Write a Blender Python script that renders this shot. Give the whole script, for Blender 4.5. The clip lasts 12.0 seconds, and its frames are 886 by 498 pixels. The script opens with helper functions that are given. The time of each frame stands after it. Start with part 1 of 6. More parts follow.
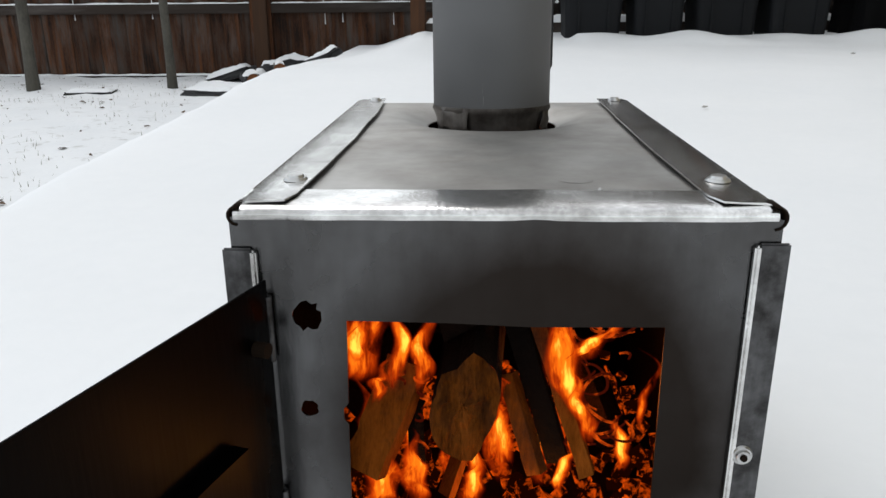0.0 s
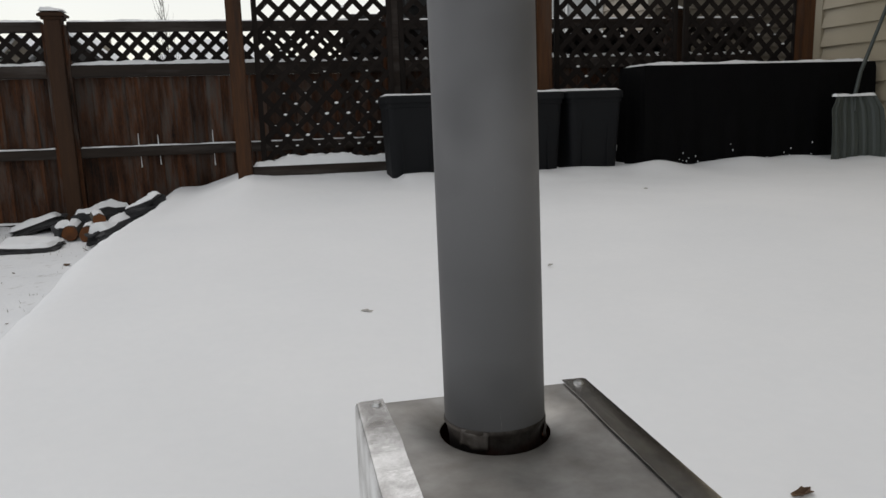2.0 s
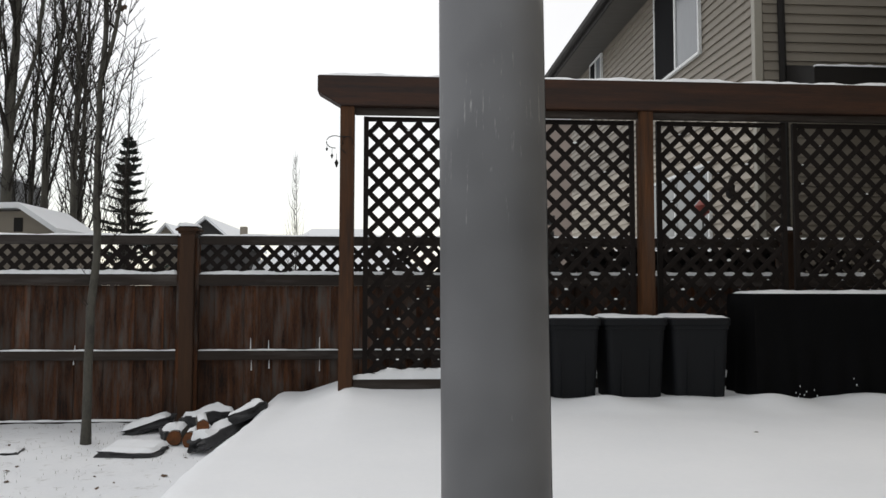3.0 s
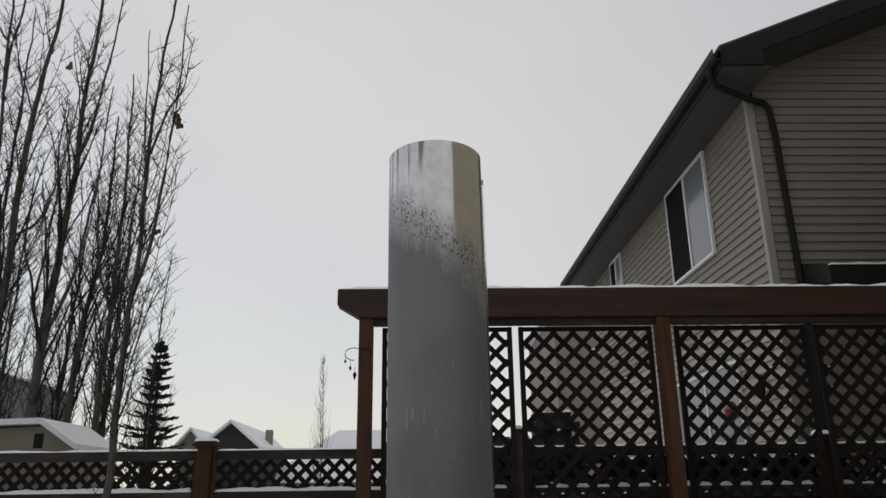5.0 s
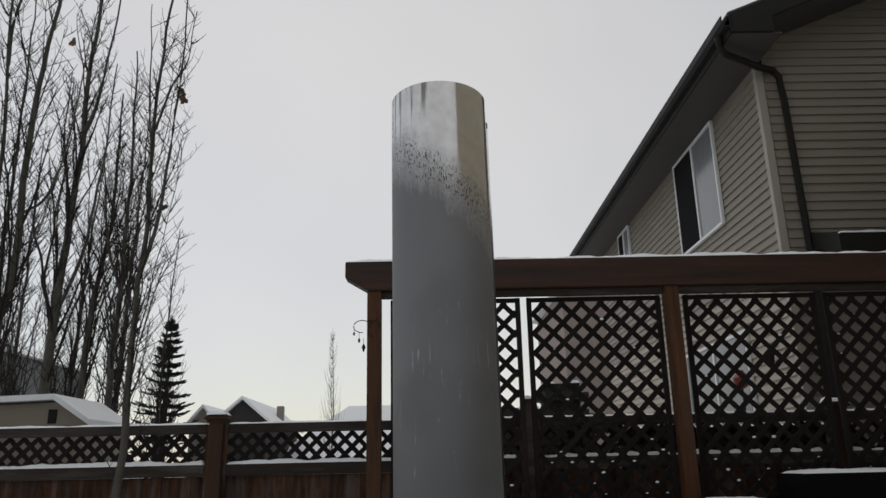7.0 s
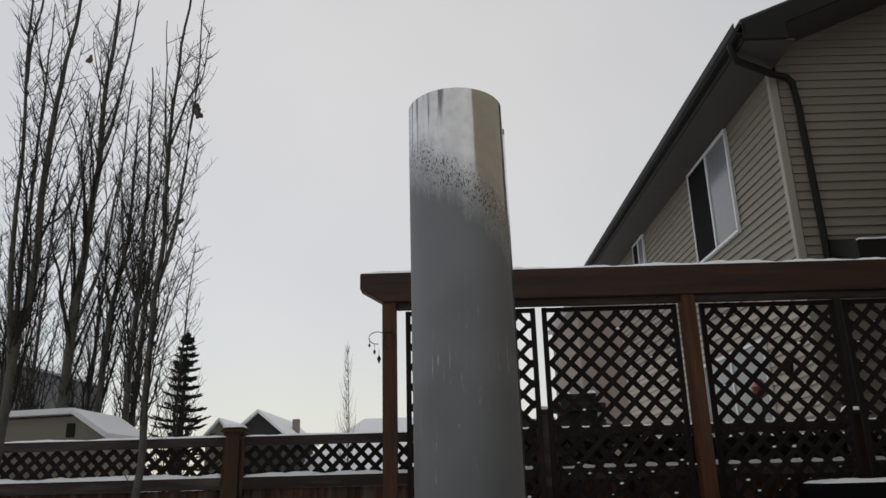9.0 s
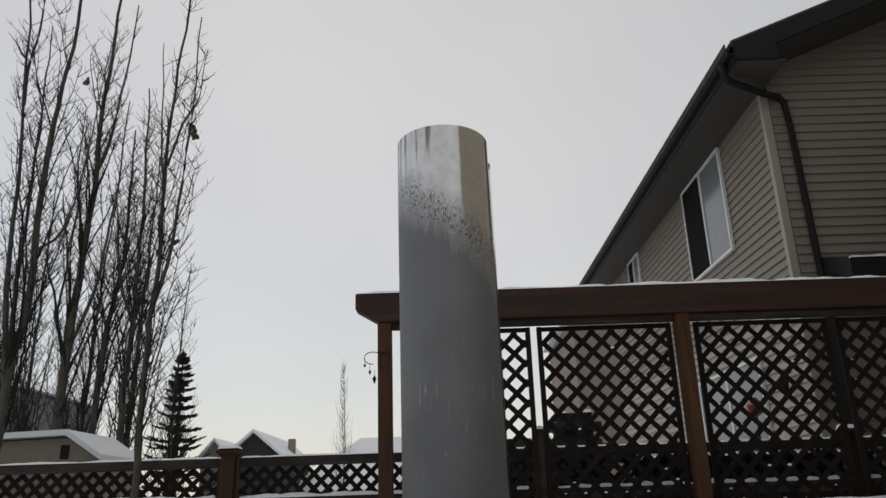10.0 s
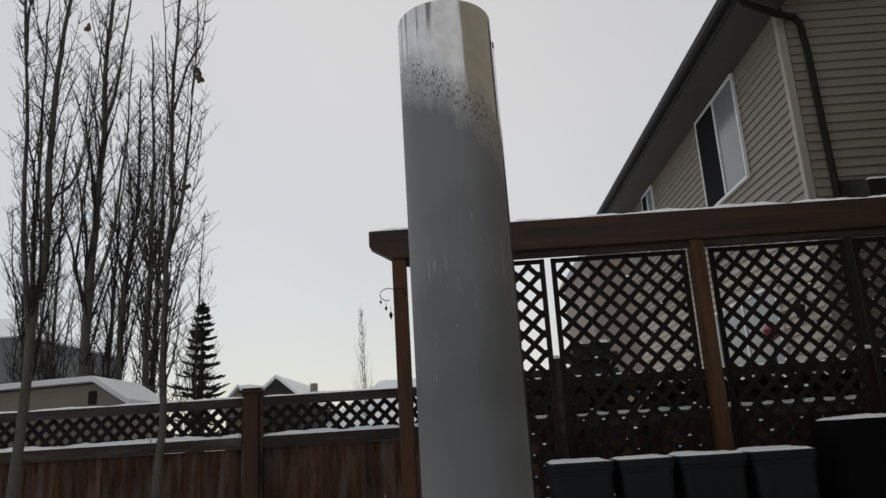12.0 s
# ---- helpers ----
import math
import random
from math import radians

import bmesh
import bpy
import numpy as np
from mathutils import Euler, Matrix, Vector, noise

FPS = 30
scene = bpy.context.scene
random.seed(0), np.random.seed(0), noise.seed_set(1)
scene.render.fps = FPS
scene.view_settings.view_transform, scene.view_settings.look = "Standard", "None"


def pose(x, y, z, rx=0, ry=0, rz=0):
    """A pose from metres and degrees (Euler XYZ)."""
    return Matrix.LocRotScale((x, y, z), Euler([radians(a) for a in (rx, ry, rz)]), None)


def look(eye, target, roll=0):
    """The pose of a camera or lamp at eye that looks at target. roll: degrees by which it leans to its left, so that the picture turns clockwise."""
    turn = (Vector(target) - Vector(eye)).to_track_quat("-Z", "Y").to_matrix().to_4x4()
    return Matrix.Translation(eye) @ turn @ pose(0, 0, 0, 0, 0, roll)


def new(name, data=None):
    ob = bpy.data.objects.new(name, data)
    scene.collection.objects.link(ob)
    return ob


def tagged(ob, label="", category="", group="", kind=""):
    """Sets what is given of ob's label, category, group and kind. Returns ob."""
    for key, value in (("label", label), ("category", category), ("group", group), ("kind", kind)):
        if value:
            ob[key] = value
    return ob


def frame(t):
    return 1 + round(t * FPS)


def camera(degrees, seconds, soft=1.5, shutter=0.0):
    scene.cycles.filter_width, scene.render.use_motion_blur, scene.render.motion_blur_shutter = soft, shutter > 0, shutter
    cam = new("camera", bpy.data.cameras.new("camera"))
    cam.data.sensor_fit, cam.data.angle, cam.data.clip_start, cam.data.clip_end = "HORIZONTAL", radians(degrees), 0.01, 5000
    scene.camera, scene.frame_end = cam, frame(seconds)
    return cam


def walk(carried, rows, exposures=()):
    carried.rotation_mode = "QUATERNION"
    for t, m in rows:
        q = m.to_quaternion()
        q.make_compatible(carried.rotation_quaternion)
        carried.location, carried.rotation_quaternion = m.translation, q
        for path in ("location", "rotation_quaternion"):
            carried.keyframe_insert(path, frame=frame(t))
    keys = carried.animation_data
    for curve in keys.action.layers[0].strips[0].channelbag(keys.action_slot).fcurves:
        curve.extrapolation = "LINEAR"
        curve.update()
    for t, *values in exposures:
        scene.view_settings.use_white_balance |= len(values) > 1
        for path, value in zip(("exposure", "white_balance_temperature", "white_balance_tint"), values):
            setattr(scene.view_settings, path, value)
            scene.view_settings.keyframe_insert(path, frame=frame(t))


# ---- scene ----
cam = camera(60.96, 12.0)
# seconds, x, y, z, turn about x, y, z
ROWS = [
    (0, -0.013, -0.440, 0.123, 71.59, 0.48, 2.79),
    (0.2, -0.038, -0.445, 0.141, 72.08, 0.88, 2.03),
    (0.5, -0.061, -0.458, 0.146, 70.96, 0.63, -1.18),
    (0.7, -0.069, -0.461, 0.142, 70.51, 0.53, -2.94),
    (1, -0.088, -0.476, 0.176, 70.75, 2.32, -4.92),
    (1.2, -0.104, -0.478, 0.203, 70.81, 2.47, -7.12),
    (1.4, -0.135, -0.483, 0.250, 72.98, 2.49, -10.74),
    (1.5, -0.154, -0.483, 0.269, 74.22, 3.00, -10.59),
    (1.7, -0.195, -0.472, 0.317, 76.38, 3.36, -12.25),
    (2, -0.246, -0.470, 0.400, 79.15, 1.66, -12.22),
    (2.2, -0.251, -0.454, 0.441, 81.89, 1.32, -9.78),
    (2.5, -0.201, -0.442, 0.518, 86.02, 1.41, -7.27),
    (2.7, -0.164, -0.442, 0.579, 88.89, 0.78, -6.46),
    (3, -0.121, -0.454, 0.697, 93.16, -0.09, -3.66),
    (3.2, -0.117, -0.431, 0.739, 95.76, -2.28, -3.26),
    (3.5, -0.110, -0.450, 0.783, 101.06, -1.59, -3.30),
    (3.7, -0.093, -0.489, 0.782, 104.21, -0.81, -2.24),
    (5.3, -0.017, -0.510, 0.823, 108.12, 0.78, -1.30),
    (5.5, -0.016, -0.519, 0.808, 108.23, 0.57, -1.32),
    (6, -0.020, -0.485, 0.784, 105.80, 0.63, -2.18),
    (6.5, -0.030, -0.474, 0.787, 105.73, 0.90, -0.57),
    (7, -0.018, -0.477, 0.782, 106.18, 1.23, -0.51),
    (9, -0.024, -0.476, 0.775, 107.09, 1.50, 0.66),
    (9.5, -0.015, -0.490, 0.781, 108.09, 1.79, 0.31),
    (10, -0.012, -0.511, 0.783, 108.44, 1.79, 0.45),
    (10.5, -0.013, -0.503, 0.781, 108.28, 2.03, 0.87),
    (11, -0.012, -0.510, 0.775, 108.21, 2.19, 1.00),
    (11.5, -0.020, -0.494, 0.759, 106.89, 2.11, 1.38),
    (12, -0.008, -0.473, 0.708, 104.25, 3.47, 2.01),
]
# seconds, stops, white balance
EXPOSURES = [(0.0, 0.57, 6350, 8), (0.5, 0.33, 6400, 8), (1.0, 0.14, 6450, 9), (1.5, 0.02, 6550, 9), (2.0, 0.0, 6600, 10), (2.5, 0.0, 6600, 10), (3.0, 0.26, 6550, 10), (3.5, 0.42, 6500, 10), (3.7, 0.36, 6500, 10), (5.3, -0.43, 6500, 10), (6.0, -0.40, 6500, 10), (7.0, -0.36, 6500, 10), (9.0, -0.36, 6500, 10), (10.0, -0.40, 6500, 10), (12.0, -0.37, 6500, 10)]
walk(cam, [(t, pose(x, y, z, rx, ry, rz)) for t, x, y, z, rx, ry, rz in ROWS], EXPOSURES)

# ---- light: an overcast winter day ----
world = bpy.data.worlds.new("overcast_sky")
scene.world = world
world.use_nodes = True
wn, wl = world.node_tree.nodes, world.node_tree.links
wn.clear()
w_out = wn.new("ShaderNodeOutputWorld")
w_sky = wn.new("ShaderNodeTexSky")
w_sky.sky_type, w_sky.sun_disc = "NISHITA", False
w_sky.sun_elevation, w_sky.sun_rotation = radians(59), radians(-34)
w_sky.air_density, w_sky.dust_density = 1.0, 1.0
w_bg1 = wn.new("ShaderNodeBackground")
w_bg1.inputs["Strength"].default_value = 0.05
wl.new(w_sky.outputs[0], w_bg1.inputs[0])
w_co = wn.new("ShaderNodeTexCoord")
w_no = wn.new("ShaderNodeTexNoise")
w_no.inputs["Scale"].default_value, w_no.inputs["Detail"].default_value = 1.6, 3.0
wl.new(w_co.outputs["Generated"], w_no.inputs["Vector"])
w_ra = wn.new("ShaderNodeValToRGB")
w_ra.color_ramp.elements[0].position, w_ra.color_ramp.elements[0].color = 0.3, (0.830, 0.775, 0.685, 1)
w_ra.color_ramp.elements[1].position, w_ra.color_ramp.elements[1].color = 0.7, (0.983, 0.915, 0.805, 1)
wl.new(w_no.outputs["Fac"], w_ra.inputs[0])
w_bg2 = wn.new("ShaderNodeBackground")
w_bg2.inputs["Strength"].default_value = 0.70
w_dot = wn.new("ShaderNodeVectorMath")
w_dot.operation = "DOT_PRODUCT"
w_dot.inputs[1].default_value = Vector((-0.04, 0.95, 0.31)).normalized()
wl.new(w_co.outputs["Generated"], w_dot.inputs[0])
w_halo = wn.new("ShaderNodeMapRange")
w_halo.interpolation_type = "SMOOTHSTEP"
w_halo.inputs["From Min"].default_value, w_halo.inputs["From Max"].default_value = 0.78, 1.0
wl.new(w_dot.outputs["Value"], w_halo.inputs["Value"])
w_tint = wn.new("ShaderNodeMix")
w_tint.data_type, w_tint.blend_type = "RGBA", "MULTIPLY"
w_tint.inputs[0].default_value = 1.0
w_veil = wn.new("ShaderNodeMix")
w_veil.data_type = "RGBA"
w_veil.inputs[6].default_value, w_veil.inputs[7].default_value = (0.90, 0.93, 0.965, 1), (1.05, 1.045, 1.03, 1)
wl.new(w_halo.outputs[0], w_veil.inputs[0])
wl.new(w_ra.outputs[0], w_tint.inputs[6])
wl.new(w_veil.outputs[2], w_tint.inputs[7])
wl.new(w_tint.outputs[2], w_bg2.inputs[0])
w_add = wn.new("ShaderNodeAddShader")
wl.new(w_bg1.outputs[0], w_add.inputs[0])
wl.new(w_bg2.outputs[0], w_add.inputs[1])
wl.new(w_add.outputs[0], w_out.inputs[0])
sun_data = bpy.data.lights.new("sun", "SUN")
sun_data.energy, sun_data.angle, sun_data.color = 0.5, radians(30), (1.0, 0.97, 0.93)
sun = new("sun", sun_data)
sun.matrix_world = look((0, 0, 30), (10, -15, 0))


# ---- materials ----
def node(nt, kind, **props):
    n = nt.nodes.new(kind)
    for k, v in props.items():
        n.inputs[k].default_value = v
    return n


def material(name, dark, light, rough=0.6, metal=0.0, scale=(8, 8, 8), fine=60.0, contrast=0.5, bump=0.2, per_object=0.0, stain=None, stain_scale=(2, 2, 2), stain_at=0.55, rough_spread=0.15, spec=0.5):
    """Two-tone surface with grain at two scales, bump, stains and a shift of its own for every object."""
    m = bpy.data.materials.new(name)
    m.use_nodes = True
    nt = m.node_tree
    b = nt.nodes["Principled BSDF"]
    co = node(nt, "ShaderNodeTexCoord")
    mp = node(nt, "ShaderNodeMapping")
    mp.inputs["Scale"].default_value = scale
    nt.links.new(co.outputs["Object"], mp.inputs["Vector"])
    info = node(nt, "ShaderNodeObjectInfo")
    sh = node(nt, "ShaderNodeMath", Value=0.5)
    sh.operation = "MULTIPLY"
    sh.inputs[1].default_value = 37.0
    nt.links.new(info.outputs["Random"], sh.inputs[0])
    cx = node(nt, "ShaderNodeCombineXYZ")
    nt.links.new(sh.outputs[0], cx.inputs[0])
    nt.links.new(sh.outputs[0], cx.inputs[2])
    if per_object:
        nt.links.new(cx.outputs[0], mp.inputs["Location"])
    n1 = node(nt, "ShaderNodeTexNoise", Scale=1.0, Detail=6.0, Roughness=0.6)
    n2 = node(nt, "ShaderNodeTexNoise", Scale=fine / 8.0, Detail=3.0)
    nt.links.new(mp.outputs[0], n1.inputs["Vector"])
    nt.links.new(mp.outputs[0], n2.inputs["Vector"])
    mixf = node(nt, "ShaderNodeMath")
    mixf.operation = "MULTIPLY_ADD"
    nt.links.new(n2.outputs["Fac"], mixf.inputs[0])
    mixf.inputs[1].default_value = 0.35
    nt.links.new(n1.outputs["Fac"], mixf.inputs[2])
    rg = node(nt, "ShaderNodeMapRange")
    rg.inputs["From Min"].default_value, rg.inputs["From Max"].default_value = 0.67 - contrast / 2, 0.67 + contrast / 2
    nt.links.new(mixf.outputs[0], rg.inputs["Value"])
    mx = node(nt, "ShaderNodeMix")
    mx.data_type = "RGBA"
    mx.inputs["A"].default_value, mx.inputs["B"].default_value = (*dark, 1), (*light, 1)
    mx.inputs[6].default_value, mx.inputs[7].default_value = (*dark, 1), (*light, 1)
    nt.links.new(rg.outputs[0], mx.inputs[0])
    colour = mx.outputs[2]
    if stain:
        ms = node(nt, "ShaderNodeMapping")
        ms.inputs["Scale"].default_value = stain_scale
        nt.links.new(co.outputs["Object"], ms.inputs["Vector"])
        if per_object:
            nt.links.new(cx.outputs[0], ms.inputs["Location"])
        n3 = node(nt, "ShaderNodeTexNoise", Scale=1.0, Detail=5.0, Roughness=0.65)
        nt.links.new(ms.outputs[0], n3.inputs["Vector"])
        r3 = node(nt, "ShaderNodeMapRange")
        r3.inputs["From Min"].default_value, r3.inputs["From Max"].default_value = stain_at - 0.08, stain_at + 0.12
        nt.links.new(n3.outputs["Fac"], r3.inputs["Value"])
        m3 = node(nt, "ShaderNodeMix")
        m3.data_type = "RGBA"
        m3.inputs[7].default_value = (*stain, 1)
        nt.links.new(r3.outputs[0], m3.inputs[0])
        nt.links.new(colour, m3.inputs[6])
        colour = m3.outputs[2]
    if per_object:
        hv = node(nt, "ShaderNodeHueSaturation")
        pr = node(nt, "ShaderNodeMapRange")
        pr.inputs["To Min"].default_value, pr.inputs["To Max"].default_value = 1 - per_object, 1 + per_object
        nt.links.new(info.outputs["Random"], pr.inputs["Value"])
        nt.links.new(pr.outputs[0], hv.inputs["Value"])
        nt.links.new(colour, hv.inputs["Color"])
        colour = hv.outputs[0]
    nt.links.new(colour, b.inputs["Base Color"])
    rr = node(nt, "ShaderNodeMapRange")
    rr.inputs["To Min"].default_value, rr.inputs["To Max"].default_value = max(0.02, rough - rough_spread), min(1, rough + rough_spread)
    nt.links.new(n1.outputs["Fac"], rr.inputs["Value"])
    nt.links.new(rr.outputs[0], b.inputs["Roughness"])
    b.inputs["Metallic"].default_value = metal
    b.inputs["Specular IOR Level"].default_value = spec
    if bump:
        bp = node(nt, "ShaderNodeBump", Strength=bump, Distance=0.01)
        nt.links.new(mixf.outputs[0], bp.inputs["Height"])
        nt.links.new(bp.outputs[0], b.inputs["Normal"])
    return m


SNOW = material("snow", (0.74, 0.76, 0.78), (0.82, 0.83, 0.84), 0.75, 0, (1.2, 1.2, 1.2), 160, 0.9, 0.35, spec=0.2)
GROUND_SNOW = material("thin_snow", (0.70, 0.72, 0.74), (0.80, 0.81, 0.82), 0.8, 0, (3, 3, 3), 120, 0.8, 0.5, stain=(0.42, 0.42, 0.40), stain_scale=(9, 9, 9), stain_at=0.66, spec=0.2)
FENCE_V = material("weathered_boards", (0.0050, 0.0032, 0.0023), (0.090, 0.034, 0.0135), 0.8, 0, (19, 19, 1.7), 110, 0.34, 0.5, 0.34, stain=(0.064, 0.056, 0.050), stain_scale=(11, 11, 1.5), stain_at=0.54, spec=0.2)
FENCE_H = material("weathered_rails", (0.0130, 0.0098, 0.0083), (0.037, 0.027, 0.021), 0.8, 0, (1.1, 14, 14), 60, 0.7, 0.4, 0.25, stain=(0.07, 0.06, 0.055), stain_scale=(0.8, 6, 6), stain_at=0.55, spec=0.25)
POST = material("cedar_post", (0.021, 0.0082, 0.0026), (0.098, 0.037, 0.0105), 0.7, 0, (16, 16, 0.9), 60, 0.45, 0.35, 0.15, stain=(0.05, 0.03, 0.02), stain_scale=(5, 5, 0.7), stain_at=0.62, spec=0.3)
FPOST = material("fence_post_wood", (0.0190, 0.0098, 0.0058), (0.062, 0.031, 0.016), 0.8, 0, (16, 16, 0.9), 60, 0.7, 0.35, 0.15, spec=0.25)
BEAM = material("stained_beam", (0.0068, 0.0030, 0.0021), (0.056, 0.0205, 0.0088), 0.6, 0, (0.9, 16, 16), 90, 0.42, 0.35, 0.1, stain=(0.022, 0.010, 0.007), stain_scale=(2.2, 9, 9), stain_at=0.62, spec=0.35)
LATTICE = material("lattice_wood", (0.0078, 0.0064, 0.0058), (0.0200, 0.0156, 0.0140), 0.8, 0, (14, 14, 2), 60, 0.7, 0.3, 0.2, spec=0.1)
SIDING = material("vinyl_siding", (0.215, 0.190, 0.156), (0.250, 0.222, 0.183), 0.55, 0, (0.5, 0.5, 3), 200, 1.0, 0.06, 0.02, spec=0.3)
# same siding lower down, with its brighter daylight put into the colour
LIT_SIDING = material("lit_low_siding", (0.34, 0.30, 0.245), (0.39, 0.345, 0.285), 0.55, 0, (0.5, 0.5, 3), 200, 1.0, 0.06, 0.02, spec=0.3)
TRIM = material("siding_trim", (0.30, 0.28, 0.235), (0.34, 0.32, 0.27), 0.5, 0, (2, 2, 2), 100, 1.0, 0.05)
OWN_SIDING = material("cream_siding", (0.36, 0.31, 0.222), (0.41, 0.36, 0.265), 0.5, 0, (0.5, 0.5, 3), 200, 1.0, 0.06)
DARK_METAL = material("brown_aluminium", (0.0118, 0.0105, 0.0097), (0.0189, 0.0168, 0.0151), 0.65, 0, (4, 4, 4), 80, 0.9, 0.05, spec=0.2)
SOFFIT = material("soffit", (0.045, 0.041, 0.035), (0.060, 0.054, 0.046), 0.6, 0, (3, 12, 3), 60, 0.9, 0.1)
SHINGLE = material("shingles", (0.05, 0.045, 0.042), (0.10, 0.095, 0.09), 0.9, 0, (8, 8, 8), 100, 0.6, 0.6)
WHITE = material("white_vinyl", (0.68, 0.69, 0.68), (0.76, 0.77, 0.76), 0.4, 0, (3, 3, 3), 60, 1.0, 0.03)
BIN = material("grey_plastic", (0.0066, 0.0072, 0.0086), (0.0094, 0.0102, 0.0118), 0.65, 0, (5, 5, 5), 90, 0.8, 0.1, 0.12, spec=0.15)
BLACK = material("black_cover", (0.0015, 0.0015, 0.0017), (0.005, 0.005, 0.0055), 0.8, 0, (5, 5, 2), 60, 0.8, 0.3, spec=0.06)
SHOVEL = material("green_plastic", (0.028, 0.036, 0.034), (0.052, 0.064, 0.059), 0.5, 0, (6, 6, 3), 80, 0.8, 0.1)
STONE = material("grey_stone", (0.010, 0.010, 0.011), (0.045, 0.045, 0.047), 0.85, 0, (9, 9, 9), 60, 0.6, 0.6, 0.3)
CUTWOOD = material("cut_wood", (0.030, 0.009, 0.002), (0.17, 0.056, 0.010), 0.8, 0, (14, 14, 14), 60, 0.7, 0.4, 0.3)
BARK = material("poplar_bark", (0.022, 0.020, 0.016), (0.096, 0.090, 0.073), 0.9, 0, (10, 10, 4), 60, 0.6, 0.6, 0.1)
TWIG = material("twigs", (0.0095, 0.0082, 0.0068), (0.034, 0.029, 0.024), 0.9, 0, (6, 6, 6), 60, 0.6, 0.0, 0.15, spec=0.2)
NEEDLE = material("spruce_needles", (0.020, 0.030, 0.025), (0.062, 0.080, 0.066), 0.9, 0, (3, 3, 3), 60, 0.6, 0.0, spec=0.2)
PALE_LEAF = material("snowy_leaf", (0.30, 0.28, 0.25), (0.55, 0.54, 0.52), 0.9, 0, (60, 60, 60), 60, 0.6, 0.2, 0.1)
LEAF = material("dead_leaf", (0.05, 0.03, 0.018), (0.14, 0.085, 0.05), 0.9, 0, (30, 30, 30), 60, 0.6, 0.2, 0.3)
SOOT = material("sooted_steel", (0.004, 0.003, 0.0025), (0.022, 0.014, 0.009), 0.7, 0.3, (7, 7, 7), 60, 0.6, 0.15, spec=0.06)
CHAR = material("charred_wood", (0.003, 0.002, 0.0015), (0.014, 0.007, 0.004), 0.9, 0, (20, 20, 20), 80, 0.6, 0.6, 0.3, spec=0.08)
# orange of the firelight is put into this wood's base colour
SPLIT = material("split_firewood", (0.036, 0.008, 0.0012), (0.29, 0.078, 0.010), 0.8, 0, (95, 60, 14), 60, 0.8, 0.4, 0.2, stain=(0.05, 0.02, 0.01), stain_scale=(16, 16, 16), stain_at=0.6, spec=0.0)
SCREW = material("zinc_screw", (0.45, 0.45, 0.45), (0.65, 0.65, 0.64), 0.3, 1.0, (60, 60, 60), 60, 0.8, 0.1)
REDCLOTH = material("red_plastic", (0.20, 0.03, 0.02), (0.27, 0.05, 0.035), 0.6, 0, (5, 5, 5), 60, 0.8, 0.1)
PATIO_GREY = material("grey_cover", (0.022, 0.024, 0.025), (0.038, 0.040, 0.041), 0.7, 0, (4, 4, 4), 60, 0.8, 0.2)
FARWALL = material("far_wall", (0.2250, 0.1950, 0.1575), (0.2700, 0.2400, 0.1950), 0.8, 0, (0.5, 0.5, 6), 60, 0.8, 0.05)
FARGREY = material("far_grey_wall", (0.115, 0.115, 0.118), (0.15, 0.15, 0.153), 0.8, 0, (0.5, 0.5, 6), 60, 0.8, 0.05)
FARBROWN = material("far_brown_wall", (0.23, 0.185, 0.16), (0.28, 0.23, 0.20), 0.8, 0, (0.5, 0.5, 6), 60, 0.8, 0.05)
SCREEN = material("insect_screen", (0.010, 0.010, 0.011), (0.016, 0.016, 0.017), 0.9, 0, (90, 90, 90), 60, 0.8, 0.1, spec=0.05)
FARDARK = material("far_dark_wall", (0.018, 0.017, 0.016), (0.03, 0.028, 0.027), 0.8, 0, (1, 1, 4), 60, 0.8, 0.05)


def glass_material(name, tint):
    m = bpy.data.materials.new(name)
    m.use_nodes = True
    b = m.node_tree.nodes["Principled BSDF"]
    b.inputs["Base Color"].default_value = (*tint, 1)
    b.inputs["Roughness"].default_value = 0.03
    b.inputs["Specular IOR Level"].default_value = 0.8
    return m


PANE = glass_material("window_glass", (0.015, 0.017, 0.02))
CURTAIN = material("white_blind", (0.15, 0.16, 0.168), (0.21, 0.222, 0.23), 0.12, 0, (2, 30, 2), 60, 0.9, 0.03)


